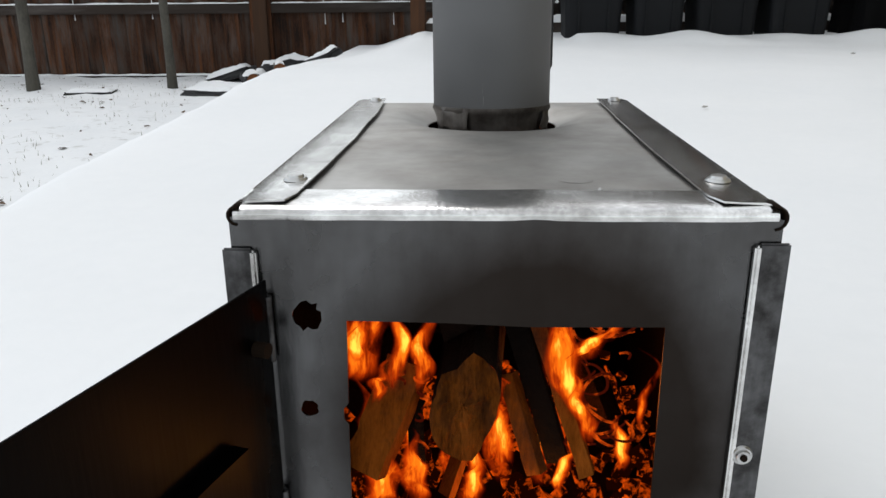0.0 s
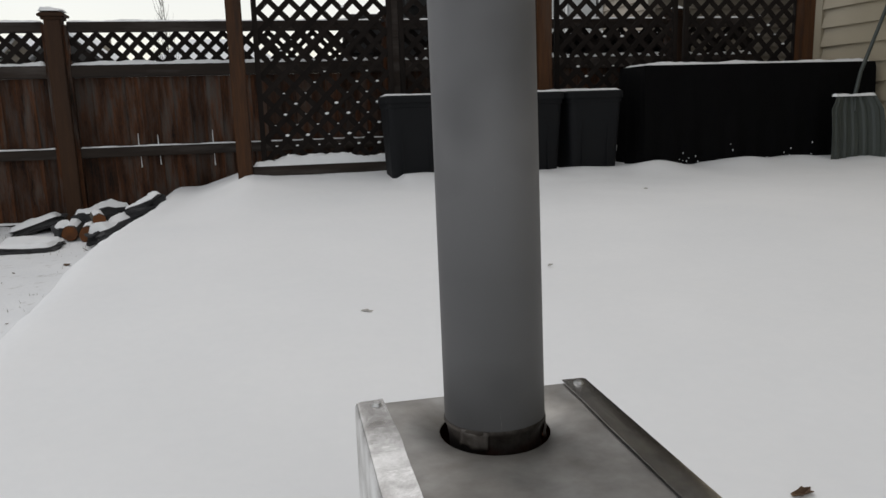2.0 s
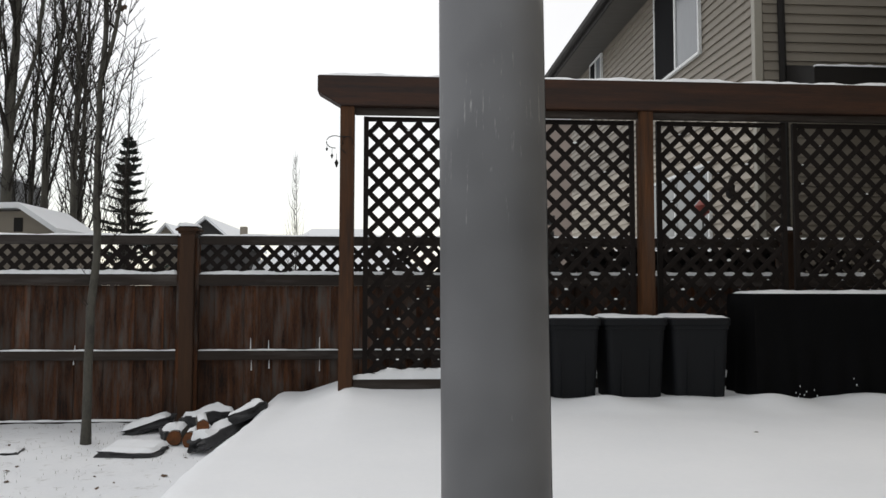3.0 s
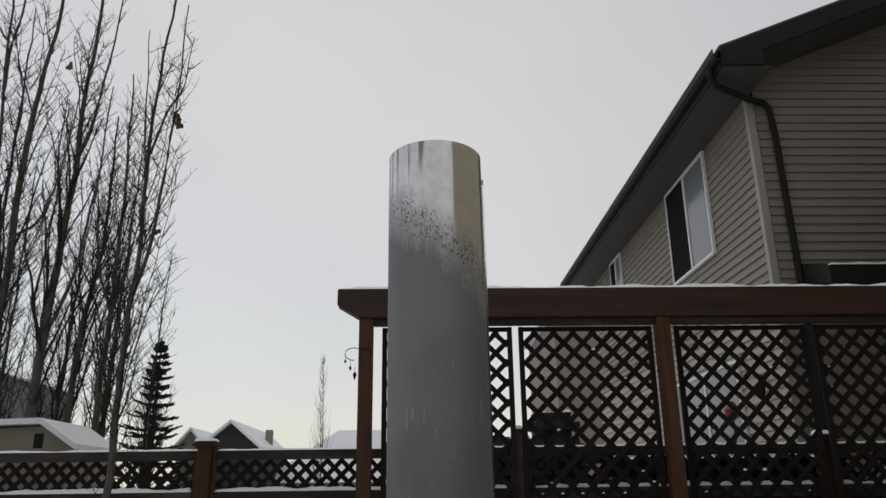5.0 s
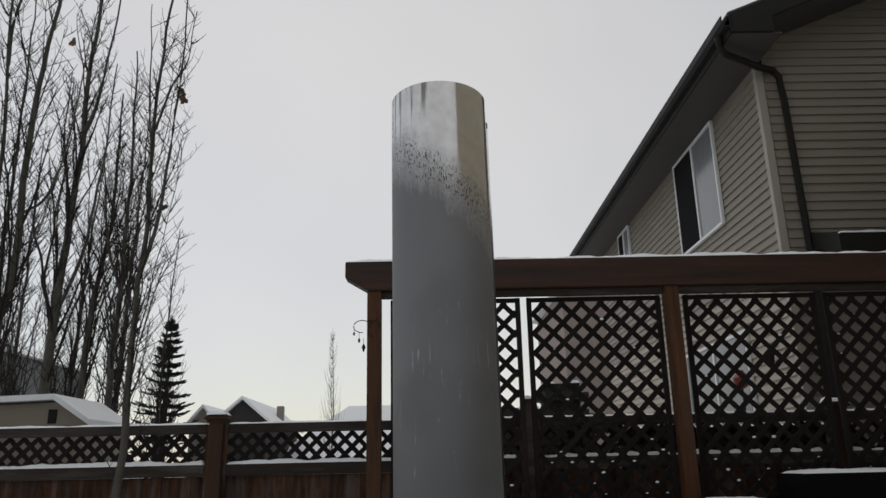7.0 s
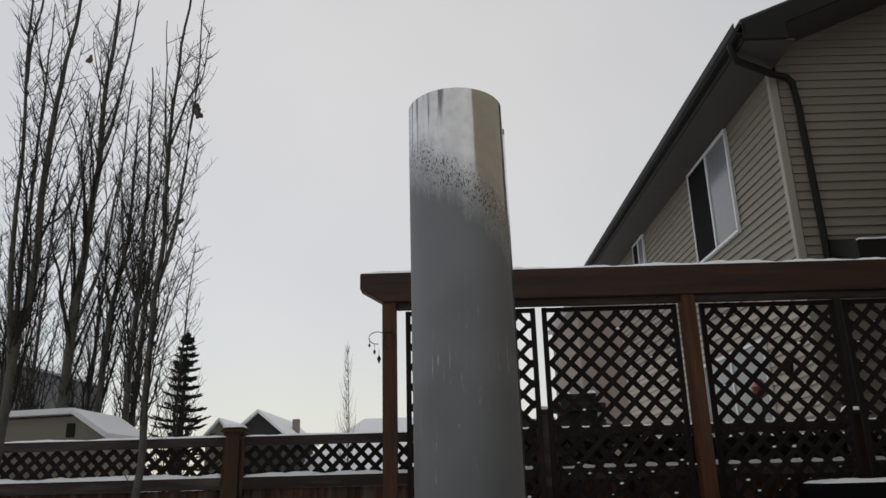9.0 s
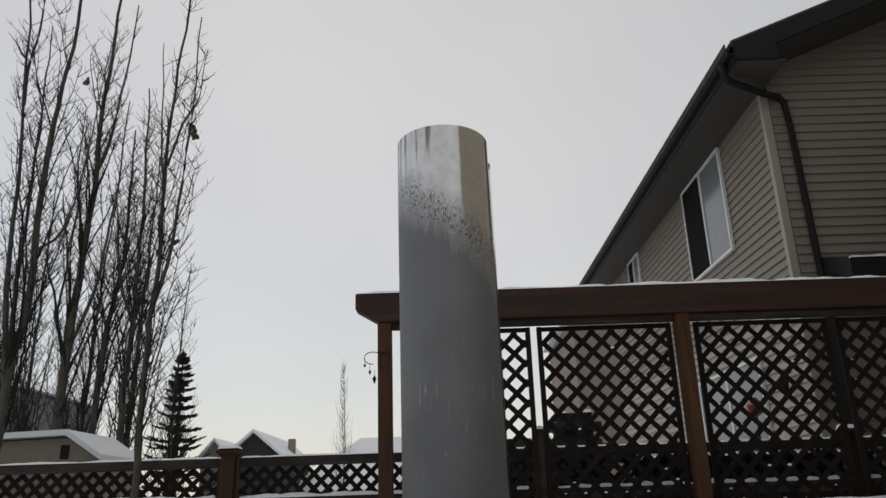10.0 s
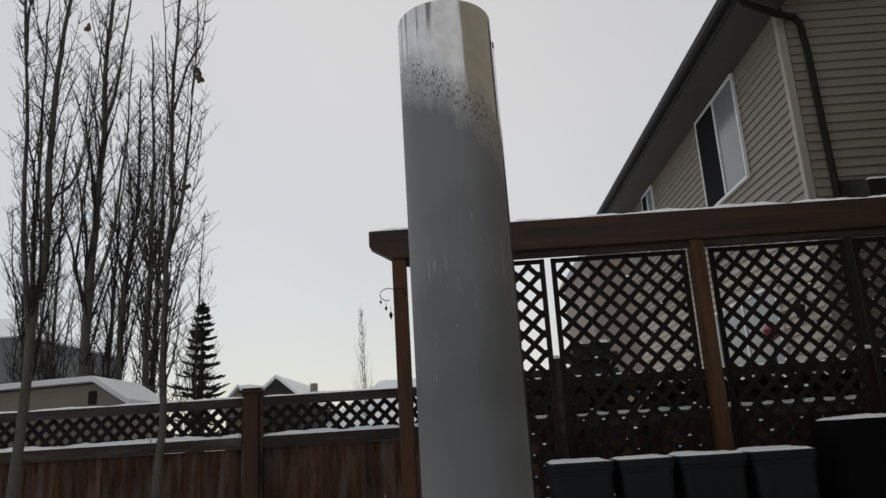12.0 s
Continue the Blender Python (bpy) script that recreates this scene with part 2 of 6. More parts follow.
def steel(name, base=(0.42, 0.42, 0.42), rough=0.32, soot=None, height=None, brush=(40, 40, 3), cloudy=7.0, deep=0.45, streak=0.82, black=(0.017, 0.012, 0.009)):
    """Bare sheet steel: brushed grain, cloudy dull patches; soot: centre, radii of a smoke stain; height: above it the metal is still bright."""
    m = bpy.data.materials.new(name)
    m.use_nodes = True
    nt = m.node_tree
    b = nt.nodes["Principled BSDF"]
    b.inputs["Metallic"].default_value = 1.0
    co = node(nt, "ShaderNodeTexCoord")
    cloud = node(nt, "ShaderNodeTexNoise", Scale=cloudy, Detail=6.0, Roughness=0.62)
    nt.links.new(co.outputs["Object"], cloud.inputs["Vector"])
    mp = node(nt, "ShaderNodeMapping")
    mp.inputs["Scale"].default_value = brush
    nt.links.new(co.outputs["Object"], mp.inputs["Vector"])
    grain = node(nt, "ShaderNodeTexNoise", Scale=6.0, Detail=4.0)
    nt.links.new(mp.outputs[0], grain.inputs["Vector"])
    ramp = node(nt, "ShaderNodeValToRGB")
    e = ramp.color_ramp.elements
    e[0].position, e[0].color = 0.32, (base[0] * deep, base[1] * deep * 0.96, base[2] * deep * 0.92, 1)
    e[1].position, e[1].color = 0.62, (*base, 1)
    nt.links.new(cloud.outputs["Fac"], ramp.inputs[0])
    lines = node(nt, "ShaderNodeMapRange")
    lines.inputs["From Min"].default_value, lines.inputs["From Max"].default_value = 0.3, 0.7
    lines.inputs["To Min"].default_value, lines.inputs["To Max"].default_value = streak, 1.10
    nt.links.new(grain.outputs["Fac"], lines.inputs["Value"])
    brushed = node(nt, "ShaderNodeVectorMath")
    brushed.operation = "SCALE"
    nt.links.new(ramp.outputs[0], brushed.inputs[0])
    nt.links.new(lines.outputs[0], brushed.inputs["Scale"])
    colour = brushed.outputs[0]
    rr = node(nt, "ShaderNodeMapRange")
    rr.inputs["From Min"].default_value, rr.inputs["From Max"].default_value = 0.3, 0.7
    rr.inputs["To Min"].default_value, rr.inputs["To Max"].default_value = rough + 0.12, rough - 0.08
    nt.links.new(cloud.outputs["Fac"], rr.inputs["Value"])
    rough_out = rr.outputs[0]
    sep = node(nt, "ShaderNodeSeparateXYZ")
    nt.links.new(co.outputs["Object"], sep.inputs[0])

    def math_node(op, a, c, d=None):
        n = node(nt, "ShaderNodeMath")
        n.operation = op
        for i, v in enumerate((a, c, d)):
            if v is None:
                continue
            if isinstance(v, (int, float)):
                n.inputs[i].default_value = v
            else:
                nt.links.new(v, n.inputs[i])
        return n.outputs[0]

    if soot:
        (cx, cz), (rx, rz) = soot
        dx = math_node("MULTIPLY", math_node("SUBTRACT", sep.outputs[0], cx), 1 / rx)
        dz = math_node("MULTIPLY", math_node("SUBTRACT", sep.outputs[2], cz), 1 / rz)
        d = math_node("ADD", math_node("MULTIPLY", dx, dx), math_node("MULTIPLY", dz, dz))
        d = math_node("MULTIPLY_ADD", cloud.outputs["Fac"], 0.35, math_node("SUBTRACT", d, 0.175))
        sr = node(nt, "ShaderNodeMapRange")
        sr.inputs["From Min"].default_value, sr.inputs["From Max"].default_value = 0.52, 1.10
        sr.inputs["To Min"].default_value, sr.inputs["To Max"].default_value = 0.90, 0.0
        nt.links.new(d, sr.inputs["Value"])
        mx = node(nt, "ShaderNodeMix")
        mx.data_type = "RGBA"
        mx.inputs[7].default_value = (*black, 1)
        nt.links.new(sr.outputs[0], mx.inputs[0])
        nt.links.new(colour, mx.inputs[6])
        colour = mx.outputs[2]
        rough_out = math_node("MULTIPLY_ADD", sr.outputs[0], 0.25, rough_out)
    if height:
        # dull oxide below, bright wet metal above an uneven slanting line, with drip marks
        drip = node(nt, "ShaderNodeMapping")
        drip.inputs["Scale"].default_value = (90, 90, 5)
        nt.links.new(co.outputs["Object"], drip.inputs["Vector"])
        dn = node(nt, "ShaderNodeTexNoise", Scale=1.0, Detail=4.0, Roughness=0.7)
        nt.links.new(drip.outputs[0], dn.inputs["Vector"])
        spots = node(nt, "ShaderNodeMapping")
        spots.inputs["Scale"].default_value = (330, 330, 150)
        nt.links.new(co.outputs["Object"], spots.inputs["Vector"])
        sn = node(nt, "ShaderNodeTexNoise", Scale=1.0, Detail=3.0, Roughness=0.6)
        nt.links.new(spots.outputs[0], sn.inputs["Vector"])
        zz = math_node("MULTIPLY_ADD", dn.outputs["Fac"], 0.05, sep.outputs[2])
        zz = math_node("MULTIPLY_ADD", sep.outputs[0], 0.85, zz)
        zz = math_node("MULTIPLY_ADD", sn.outputs["Fac"], 0.035, zz)
        zz = math_node("MULTIPLY_ADD", cloud.outputs["Fac"], 0.05, zz)
        hr = node(nt, "ShaderNodeMapRange")
        hr.inputs["From Min"].default_value, hr.inputs["From Max"].default_value = height + 0.025, height + 0.125
        nt.links.new(zz, hr.inputs["Value"])
        # many fine broken runs in the upper half
        runs = node(nt, "ShaderNodeMapping")
        runs.inputs["Scale"].default_value = (230, 230, 14)
        nt.links.new(co.outputs["Object"], runs.inputs["Vector"])
        rn = node(nt, "ShaderNodeTexNoise", Scale=1.0, Detail=4.0, Roughness=0.7)
        nt.links.new(runs.outputs[0], rn.inputs["Vector"])
        zone = node(nt, "ShaderNodeMapRange")
        zone.inputs["From Min"].default_value, zone.inputs["From Max"].default_value = 0.0, 0.20
        zone.inputs["To Min"].default_value, zone.inputs["To Max"].default_value = 0.03, -0.10
        nt.links.new(math_node("ABSOLUTE", math_node("SUBTRACT", sep.outputs[2], 0.90), 0.0), zone.inputs["Value"])
        run = node(nt, "ShaderNodeMapRange")
        run.inputs["From Min"].default_value, run.inputs["From Max"].default_value = 0.62, 0.70
        nt.links.new(math_node("ADD", rn.outputs["Fac"], zone.outputs[0]), run.inputs["Value"])
        mott = node(nt, "ShaderNodeMix")
        mott.data_type = "RGBA"
        mott.inputs[6].default_value, mott.inputs[7].default_value = (0.090, 0.0895, 0.093, 1), (0.172, 0.172, 0.177, 1)
        big = node(nt, "ShaderNodeTexNoise", Scale=3.2, Detail=3.0)
        nt.links.new(co.outputs["Object"], big.inputs["Vector"])
        br = node(nt, "ShaderNodeMapRange")
        br.inputs["From Min"].default_value, br.inputs["From Max"].default_value = 0.34, 0.58
        nt.links.new(big.outputs["Fac"], br.inputs["Value"])
        nt.links.new(br.outputs[0], mott.inputs[0])
        # heat-darkened oxide over the lowest stretch, with an uneven upper edge
        hot = node(nt, "ShaderNodeMapRange")
        hot.inputs["From Min"].default_value, hot.inputs["From Max"].default_value = 0.30, 0.46
        hot.inputs["To Min"].default_value, hot.inputs["To Max"].default_value = 0.74, 1.0
        nt.links.new(math_node("MULTIPLY_ADD", big.outputs["Fac"], 0.16, sep.outputs[2]), hot.inputs["Value"])
        baked = node(nt, "ShaderNodeVectorMath")
        baked.operation = "SCALE"
        nt.links.new(mott.outputs[2], baked.inputs[0])
        nt.links.new(hot.outputs[0], baked.inputs["Scale"])
        # dark drip stains hanging from the rim
        hang = node(nt, "ShaderNodeMapping")
        hang.inputs["Scale"].default_value = (130, 130, 4)
        nt.links.new(co.outputs["Object"], hang.inputs["Vector"])
        hn = node(nt, "ShaderNodeTexNoise", Scale=1.0, Detail=2.0)
        nt.links.new(hang.outputs[0], hn.inputs["Vector"])
        low = math_node("MULTIPLY", math_node("SUBTRACT", 1.265, sep.outputs[2]), 1.8)
        low = math_node("MULTIPLY_ADD", math_node("MAXIMUM", 0.0, math_node("ADD", sep.outputs[0], 0.02)), 7.0, low)
        st = node(nt, "ShaderNodeMapRange")
        st.inputs["From Min"].default_value, st.inputs["From Max"].default_value = 0.47, 0.58
        st.inputs["To Min"].default_value, st.inputs["To Max"].default_value = 0.0, 0.75
        nt.links.new(math_node("SUBTRACT", hn.outputs["Fac"], low), st.inputs["Value"])
        wet = node(nt, "ShaderNodeMix")
        wet.data_type = "RGBA"
        wet.inputs[7].default_value = (0.07, 0.068, 0.065, 1)
        nt.links.new(st.outputs[0], wet.inputs[0])
        nt.links.new(colour, wet.inputs[6])
        colour = wet.outputs[2]
        dull = node(nt, "ShaderNodeMix")
        dull.data_type = "RGBA"
        nt.links.new(baked.outputs[0], dull.inputs[6])
        dull.inputs[7].default_value = (0.30, 0.298, 0.295, 1)
        nt.links.new(run.outputs[0], dull.inputs[0])
        mx = node(nt, "ShaderNodeMix")
        mx.data_type = "RGBA"
        nt.links.new(hr.outputs[0], mx.inputs[0])
        nt.links.new(dull.outputs[2], mx.inputs[6])
        nt.links.new(colour, mx.inputs[7])
        colour = mx.outputs[2]
        # beads of black condensate where the wet zone ends
        bead = node(nt, "ShaderNodeMapping")
        bead.inputs["Scale"].default_value = (800, 800, 230)
        nt.links.new(co.outputs["Object"], bead.inputs["Vector"])
        bn = node(nt, "ShaderNodeTexNoise", Scale=1.0, Detail=2.0, Roughness=0.5)
        nt.links.new(bead.outputs[0], bn.inputs["Vector"])
        band = math_node("MULTIPLY", math_node("MULTIPLY", hr.outputs[0], math_node("SUBTRACT", 1.0, hr.outputs[0])), 4.0)
        bd = node(nt, "ShaderNodeMapRange")
        bd.inputs["From Min"].default_value, bd.inputs["From Max"].default_value = 0.60, 0.66
        bd.inputs["To Max"].default_value = 0.85
        nt.links.new(math_node("MULTIPLY_ADD", band, 0.30, math_node("SUBTRACT", bn.outputs["Fac"], 0.23)), bd.inputs["Value"])
        bx = node(nt, "ShaderNodeMix")
        bx.data_type = "RGBA"
        bx.inputs[7].default_value = (0.022, 0.021, 0.021, 1)
        nt.links.new(bd.outputs[0], bx.inputs[0])
        nt.links.new(colour, bx.inputs[6])
        colour = bx.outputs[2]
        rough_out = math_node("SUBTRACT", 0.62, math_node("MULTIPLY", hr.outputs[0], 0.50))
        nt.links.new(math_node("MULTIPLY_ADD", hr.outputs[0], 0.45, 0.5), b.inputs["Metallic"])
    nt.links.new(colour, b.inputs["Base Color"])
    nt.links.new(rough_out, b.inputs["Roughness"])
    bp = node(nt, "ShaderNodeBump", Strength=0.08, Distance=0.002)
    nt.links.new(grain.outputs["Fac"], bp.inputs["Height"])
    nt.links.new(bp.outputs[0], b.inputs["Normal"])
    return m


# front base grey is far darker than the top's, with a smoke stain over it
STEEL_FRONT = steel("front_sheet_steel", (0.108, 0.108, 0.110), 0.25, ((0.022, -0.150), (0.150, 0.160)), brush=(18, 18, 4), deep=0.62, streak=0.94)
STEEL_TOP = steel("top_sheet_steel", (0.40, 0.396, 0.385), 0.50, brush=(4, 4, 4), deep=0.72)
# strong cloudy patches paint the dark reflections on the lip and flanges
STEEL_STRIP = steel("strip_steel", (0.86, 0.86, 0.85), 0.19, brush=(60, 60, 60), cloudy=11.0, deep=0.32, streak=0.9)
STEEL_CORNER = steel("corner_strip_steel", (0.115, 0.115, 0.118), 0.34, cloudy=45.0, deep=0.25)
STEEL_PIPE = steel("flue_pipe_steel", (0.72, 0.718, 0.718), 0.10, height=1.118, brush=(14, 14, 14), deep=0.84, streak=0.95)
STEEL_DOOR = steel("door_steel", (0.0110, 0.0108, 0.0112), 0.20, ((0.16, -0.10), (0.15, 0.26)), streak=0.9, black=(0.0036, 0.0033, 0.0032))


def glow_material(name, low, high, strength, scale):
    """Fire: a glowing surface, hotter in streaks."""
    m = bpy.data.materials.new(name)
    m.use_nodes = True
    nt = m.node_tree
    nt.nodes.clear()
    out = node(nt, "ShaderNodeOutputMaterial")
    em = node(nt, "ShaderNodeEmission", Strength=strength)
    co = node(nt, "ShaderNodeTexCoord")
    mp = node(nt, "ShaderNodeMapping")
    mp.inputs["Scale"].default_value = scale
    nt.links.new(co.outputs["Object"], mp.inputs["Vector"])
    nz = node(nt, "ShaderNodeTexNoise", Scale=1.0, Detail=4.0, Roughness=0.6)
    nt.links.new(mp.outputs[0], nz.inputs["Vector"])
    ramp = node(nt, "ShaderNodeValToRGB")
    e = ramp.color_ramp.elements
    e[0].position, e[0].color = 0.50, (*low, 1)
    e[1].position, e[1].color = 0.70, (*high, 1)
    nt.links.new(nz.outputs["Fac"], ramp.inputs[0])
    nt.links.new(ramp.outputs[0], em.inputs["Color"])
    nt.links.new(em.outputs[0], out.inputs[0])
    return m


def flame_material():
    """Flame: clear at its edges and tip, deep orange to yellow in the core, torn by streaks."""
    m = bpy.data.materials.new("flame")
    m.use_nodes = True
    nt = m.node_tree
    nt.nodes.clear()
    out = node(nt, "ShaderNodeOutputMaterial")
    uv = node(nt, "ShaderNodeUVMap")
    sep = node(nt, "ShaderNodeSeparateXYZ")
    nt.links.new(uv.outputs[0], sep.inputs[0])

    def calc(op, a, b=0.0, c=0.0):
        n = node(nt, "ShaderNodeMath")
        n.operation = op
        for k, v in enumerate((a, b, c)):
            if isinstance(v, (int, float)):
                n.inputs[k].default_value = v
            else:
                nt.links.new(v, n.inputs[k])
        return n.outputs[0]

    co = node(nt, "ShaderNodeTexCoord")
    mp = node(nt, "ShaderNodeMapping")
    mp.inputs["Scale"].default_value = (75, 75, 17)
    nt.links.new(co.outputs["Object"], mp.inputs["Vector"])
    nz = node(nt, "ShaderNodeTexNoise", Scale=1.0, Detail=4.0, Roughness=0.6)
    nt.links.new(mp.outputs[0], nz.inputs["Vector"])
    across = calc("MULTIPLY", calc("MULTIPLY", sep.outputs[0], calc("SUBTRACT", 1.0, sep.outputs[0])), 4.0)
    along = calc("MINIMUM", 1.0, calc("MULTIPLY", calc("SUBTRACT", 1.0, sep.outputs[1]), 2.2))
    foot = calc("MINIMUM", 1.0, calc("MULTIPLY", sep.outputs[1], 5.0))
    body = calc("MULTIPLY", calc("MULTIPLY", calc("POWER", across, 1.3), along), foot)
    heat = calc("MULTIPLY", body, calc("MULTIPLY_ADD", nz.outputs["Fac"], 2.9, -0.80))
    heat = calc("MINIMUM", 1.0, calc("MAXIMUM", heat, 0.0))
    ramp = node(nt, "ShaderNodeValToRGB")
    e = ramp.color_ramp.elements
    e[0].position, e[0].color = 0.0, (0.13, 0.004, 0.0, 1)
    e[1].position, e[1].color = 1.0, (1.0, 0.60, 0.06, 1)
    for at, tone in ((0.38, (0.46, 0.034, 0.001, 1)), (0.76, (0.90, 0.165, 0.005, 1))):
        ramp.color_ramp.elements.new(at).color = tone
    nt.links.new(heat, ramp.inputs[0])
    em = node(nt, "ShaderNodeEmission", Strength=1.0)
    nt.links.new(ramp.outputs[0], em.inputs["Color"])
    tr = node(nt, "ShaderNodeBsdfTransparent")
    mix = node(nt, "ShaderNodeMixShader")
    nt.links.new(calc("MINIMUM", 1.0, calc("MULTIPLY", heat, 1.7)), mix.inputs[0])
    nt.links.new(tr.outputs[0], mix.inputs[1])
    nt.links.new(em.outputs[0], mix.inputs[2])
    nt.links.new(mix.outputs[0], out.inputs[0])
    return m


FLAME = flame_material()
HOT = glow_material("red_hot", (0.05, 0.004, 0.001), (0.85, 0.09, 0.004), 0.7, (60, 60, 60))
EMBER = glow_material("ember", (0.010, 0.0009, 0.0), (0.90, 0.085, 0.002), 0.6, (90, 90, 90))


# ---- small builders ----
def part(name, bm, mat, parent=None, label="", smooth=False):
    me = bpy.data.meshes.new(name)
    bm.normal_update()
    bm.to_mesh(me)
    bm.free()
    me.materials.append(mat)
    if smooth:
        me.polygons.foreach_set("use_smooth", [True] * len(me.polygons))
        me.set_sharp_from_angle(angle=radians(38))
    ob = new(name, me)
    ob.parent = parent
    if label:
        ob["label"] = label
    return ob


def raw(name, verts, faces, mat, parent=None, label="", smooth=False):
    me = bpy.data.meshes.new(name)
    me.from_pydata(verts, [], faces)
    me.materials.append(mat)
    if smooth:
        me.polygons.foreach_set("use_smooth", [True] * len(me.polygons))
        me.set_sharp_from_angle(angle=radians(38))
    ob = new(name, me)
    ob.parent = parent
    if label:
        ob["label"] = label
    return ob


def thing(name, label, category, group="", kind="", at=(0, 0, 0)):
    ob = new(name)
    ob.empty_display_size = 0.05
    ob.matrix_world = Matrix.Translation(at)
    return tagged(ob, label, category, group, kind)


def slab(x0, x1, y0, y1, z0, z1, bevel=0.0, bm=None):
    bm = bm or bmesh.new()
    r = bmesh.ops.create_cube(bm, size=1.0)
    for v in r["verts"]:
        v.co = Vector(((x0 + x1) / 2 + v.co.x * (x1 - x0), (y0 + y1) / 2 + v.co.y * (y1 - y0), (z0 + z1) / 2 + v.co.z * (z1 - z0)))
    if bevel:
        es = list({e for v in r["verts"] for e in v.link_edges})
        bmesh.ops.bevel(bm, geom=es, offset=bevel, segments=2, affect="EDGES")
    return bm


def tube(path, radii, sides=8, caps=True):
    """Verts and faces of a round bar along a path."""
    verts, faces = [], []
    n = len(path)
    for i, p in enumerate(path):
        a = Vector(path[max(i - 1, 0)])
        c = Vector(path[min(i + 1, n - 1)])
        d = (c - a).normalized()
        u = d.orthogonal().normalized() if abs(d.z) > 0.99 else d.cross(Vector((0, 0, 1))).normalized()
        w = d.cross(u)
        for k in range(sides):
            g = 2 * math.pi * k / sides
            q = Vector(p) + (u * math.cos(g) + w * math.sin(g)) * radii[i]
            verts.append((q.x, q.y, q.z))
    for i in range(n - 1):
        for k in range(sides):
            a, c = i * sides + k, i * sides + (k + 1) % sides
            faces.append((a, c, c + sides, a + sides))
    if caps:
        faces.append(tuple(range(sides))[::-1])
        faces.append(tuple((n - 1) * sides + k for k in range(sides)))
    return verts, faces


def snow_cap(name, x0, x1, y0, y1, z, h, parent, step=0.05, seed=0.0):
    """Fallen snow lying along a ledge: rounded sides, uneven height."""
    nx, ny = max(2, int((x1 - x0) / step)), max(4, int((y1 - y0) / step))
    verts, faces = [], []
    for i in range(nx + 1):
        for j in range(ny + 1):
            u, v = i / nx, j / ny
            x, y = x0 + (x1 - x0) * u, y0 + (y1 - y0) * v
            edge = min(min(u, 1 - u) * (x1 - x0), min(v, 1 - v) * (y1 - y0)) / max(h, 0.005)
            rise = math.sqrt(max(0.0, 1 - (1 - min(1, edge)) ** 2))
            lump = 0.75 + 0.6 * noise.noise((x * 4 + seed, y * 4, seed)) + 0.25 * noise.noise((x * 17, y * 17, seed))
            verts.append((x, y, z + max(0.003, h * rise * max(0.25, lump)) if 0 < u < 1 and 0 < v < 1 else z))
    for i in range(nx):
        for j in range(ny):
            a = i * (ny + 1) + j
            faces.append((a, a + ny + 1, a + ny + 2, a + 1))
    return raw(name, verts, faces, SNOW, parent, "thin fresh white snow", True)


# ---- ground ----
DECK_L, GROUND = -1.12, -0.61


def deck_z(x, y):
    return -0.362 + 0.034 * min(y, 6.6)


def ground_sheet():
    xs = [-400, -150, -60, -30, -16, -11] + [-8 + 0.12 * i for i in range(58)] + [0, 4, 8, 16, 30, 60, 150, 400]
    ys = [-400, -100, -30, -10, -4, -1] + [0.12 * i for i in range(68)] + [9, 11, 14, 20, 30, 60, 120, 250, 600]
    verts, faces = [], []
    for x in xs:
        for y in ys:
            near = 1.0 if -9 < x < -0.5 and 0 <= y < 9 else 0.0
            z = GROUND + near * (0.035 * noise.noise((x * 0.8, y * 0.8, 3)) + 0.022 * noise.noise((x * 3.1, y * 3.1, 1)) + 0.010 * noise.noise((x * 8, y * 8, 7)))
            verts.append((x, y, z))
    n = len(ys)
    for i in range(len(xs) - 1):
        for j in range(n - 1):
            a = i * n + j
            faces.append((a, a + n, a + n + 1, a + 1))
    g = raw("ground", verts, faces, GROUND_SNOW, smooth=True)
    tagged(g, "lawn under thin patchy snow", "ground", kind="structure")


def deck_snow():
    """Deep smooth snow on the patio, with a soft shoulder towards the lawn and drifts at its back."""
    step = 0.06
    nx, ny = int((5.2 - DECK_L + 0.5) / step), int(10.6 / step)
    verts, faces = [], []
    for i in range(nx + 1):
        for j in range(ny + 1):
            y = -3.4 + j * step
            x = DECK_L - 0.45 + i * step
            edge = DECK_L + 0.06 - 0.017 * y + 0.035 * noise.noise((0, y * 1.3, 2)) + 0.012 * noise.noise((0, y * 6, 5))
            z = deck_z(x, y) + 0.016 * noise.noise((x * 0.7, y * 0.7, 0)) + 0.004 * noise.noise((x * 4, y * 4, 4))
            if x > 0.7 and y > 4.6:
                drift = max(0.0, 1 - abs(y - 5.35) / 0.42)
                z += 0.075 * drift * max(0, 0.55 + 0.9 * noise.noise((x * 2.3, y * 1.5, 9)))
            if -0.75 < x < 0.2 and y > 5.6:
                z += 0.03 * max(0, 1 - abs(x + 0.55) / 0.25) * max(0, 1 - abs(y - 6.1) / 0.3)
            z -= 0.165 * min(1, max(0, (-0.50 - x) / 0.5)) * min(1, max(0, (y - 3.8) / 2.2))
            fall = max(0.0, edge - x)
            z -= 0.8 * fall * min(1.0, fall / 0.22)
            verts.append((x, y, max(z, GROUND - 0.08)))
    n = ny + 1
    for i in range(nx):
        for j in range(ny):
            a = i * n + j
            faces.append((a, a + n, a + n + 1, a + 1))
    s = raw("patio_snow", verts, faces, SNOW, smooth=True)
    tagged(s, "raised patio under smooth fresh snow", "patio", kind="structure")


ground_sheet()
deck_snow()


# ---- fence ----
FY = 7.30


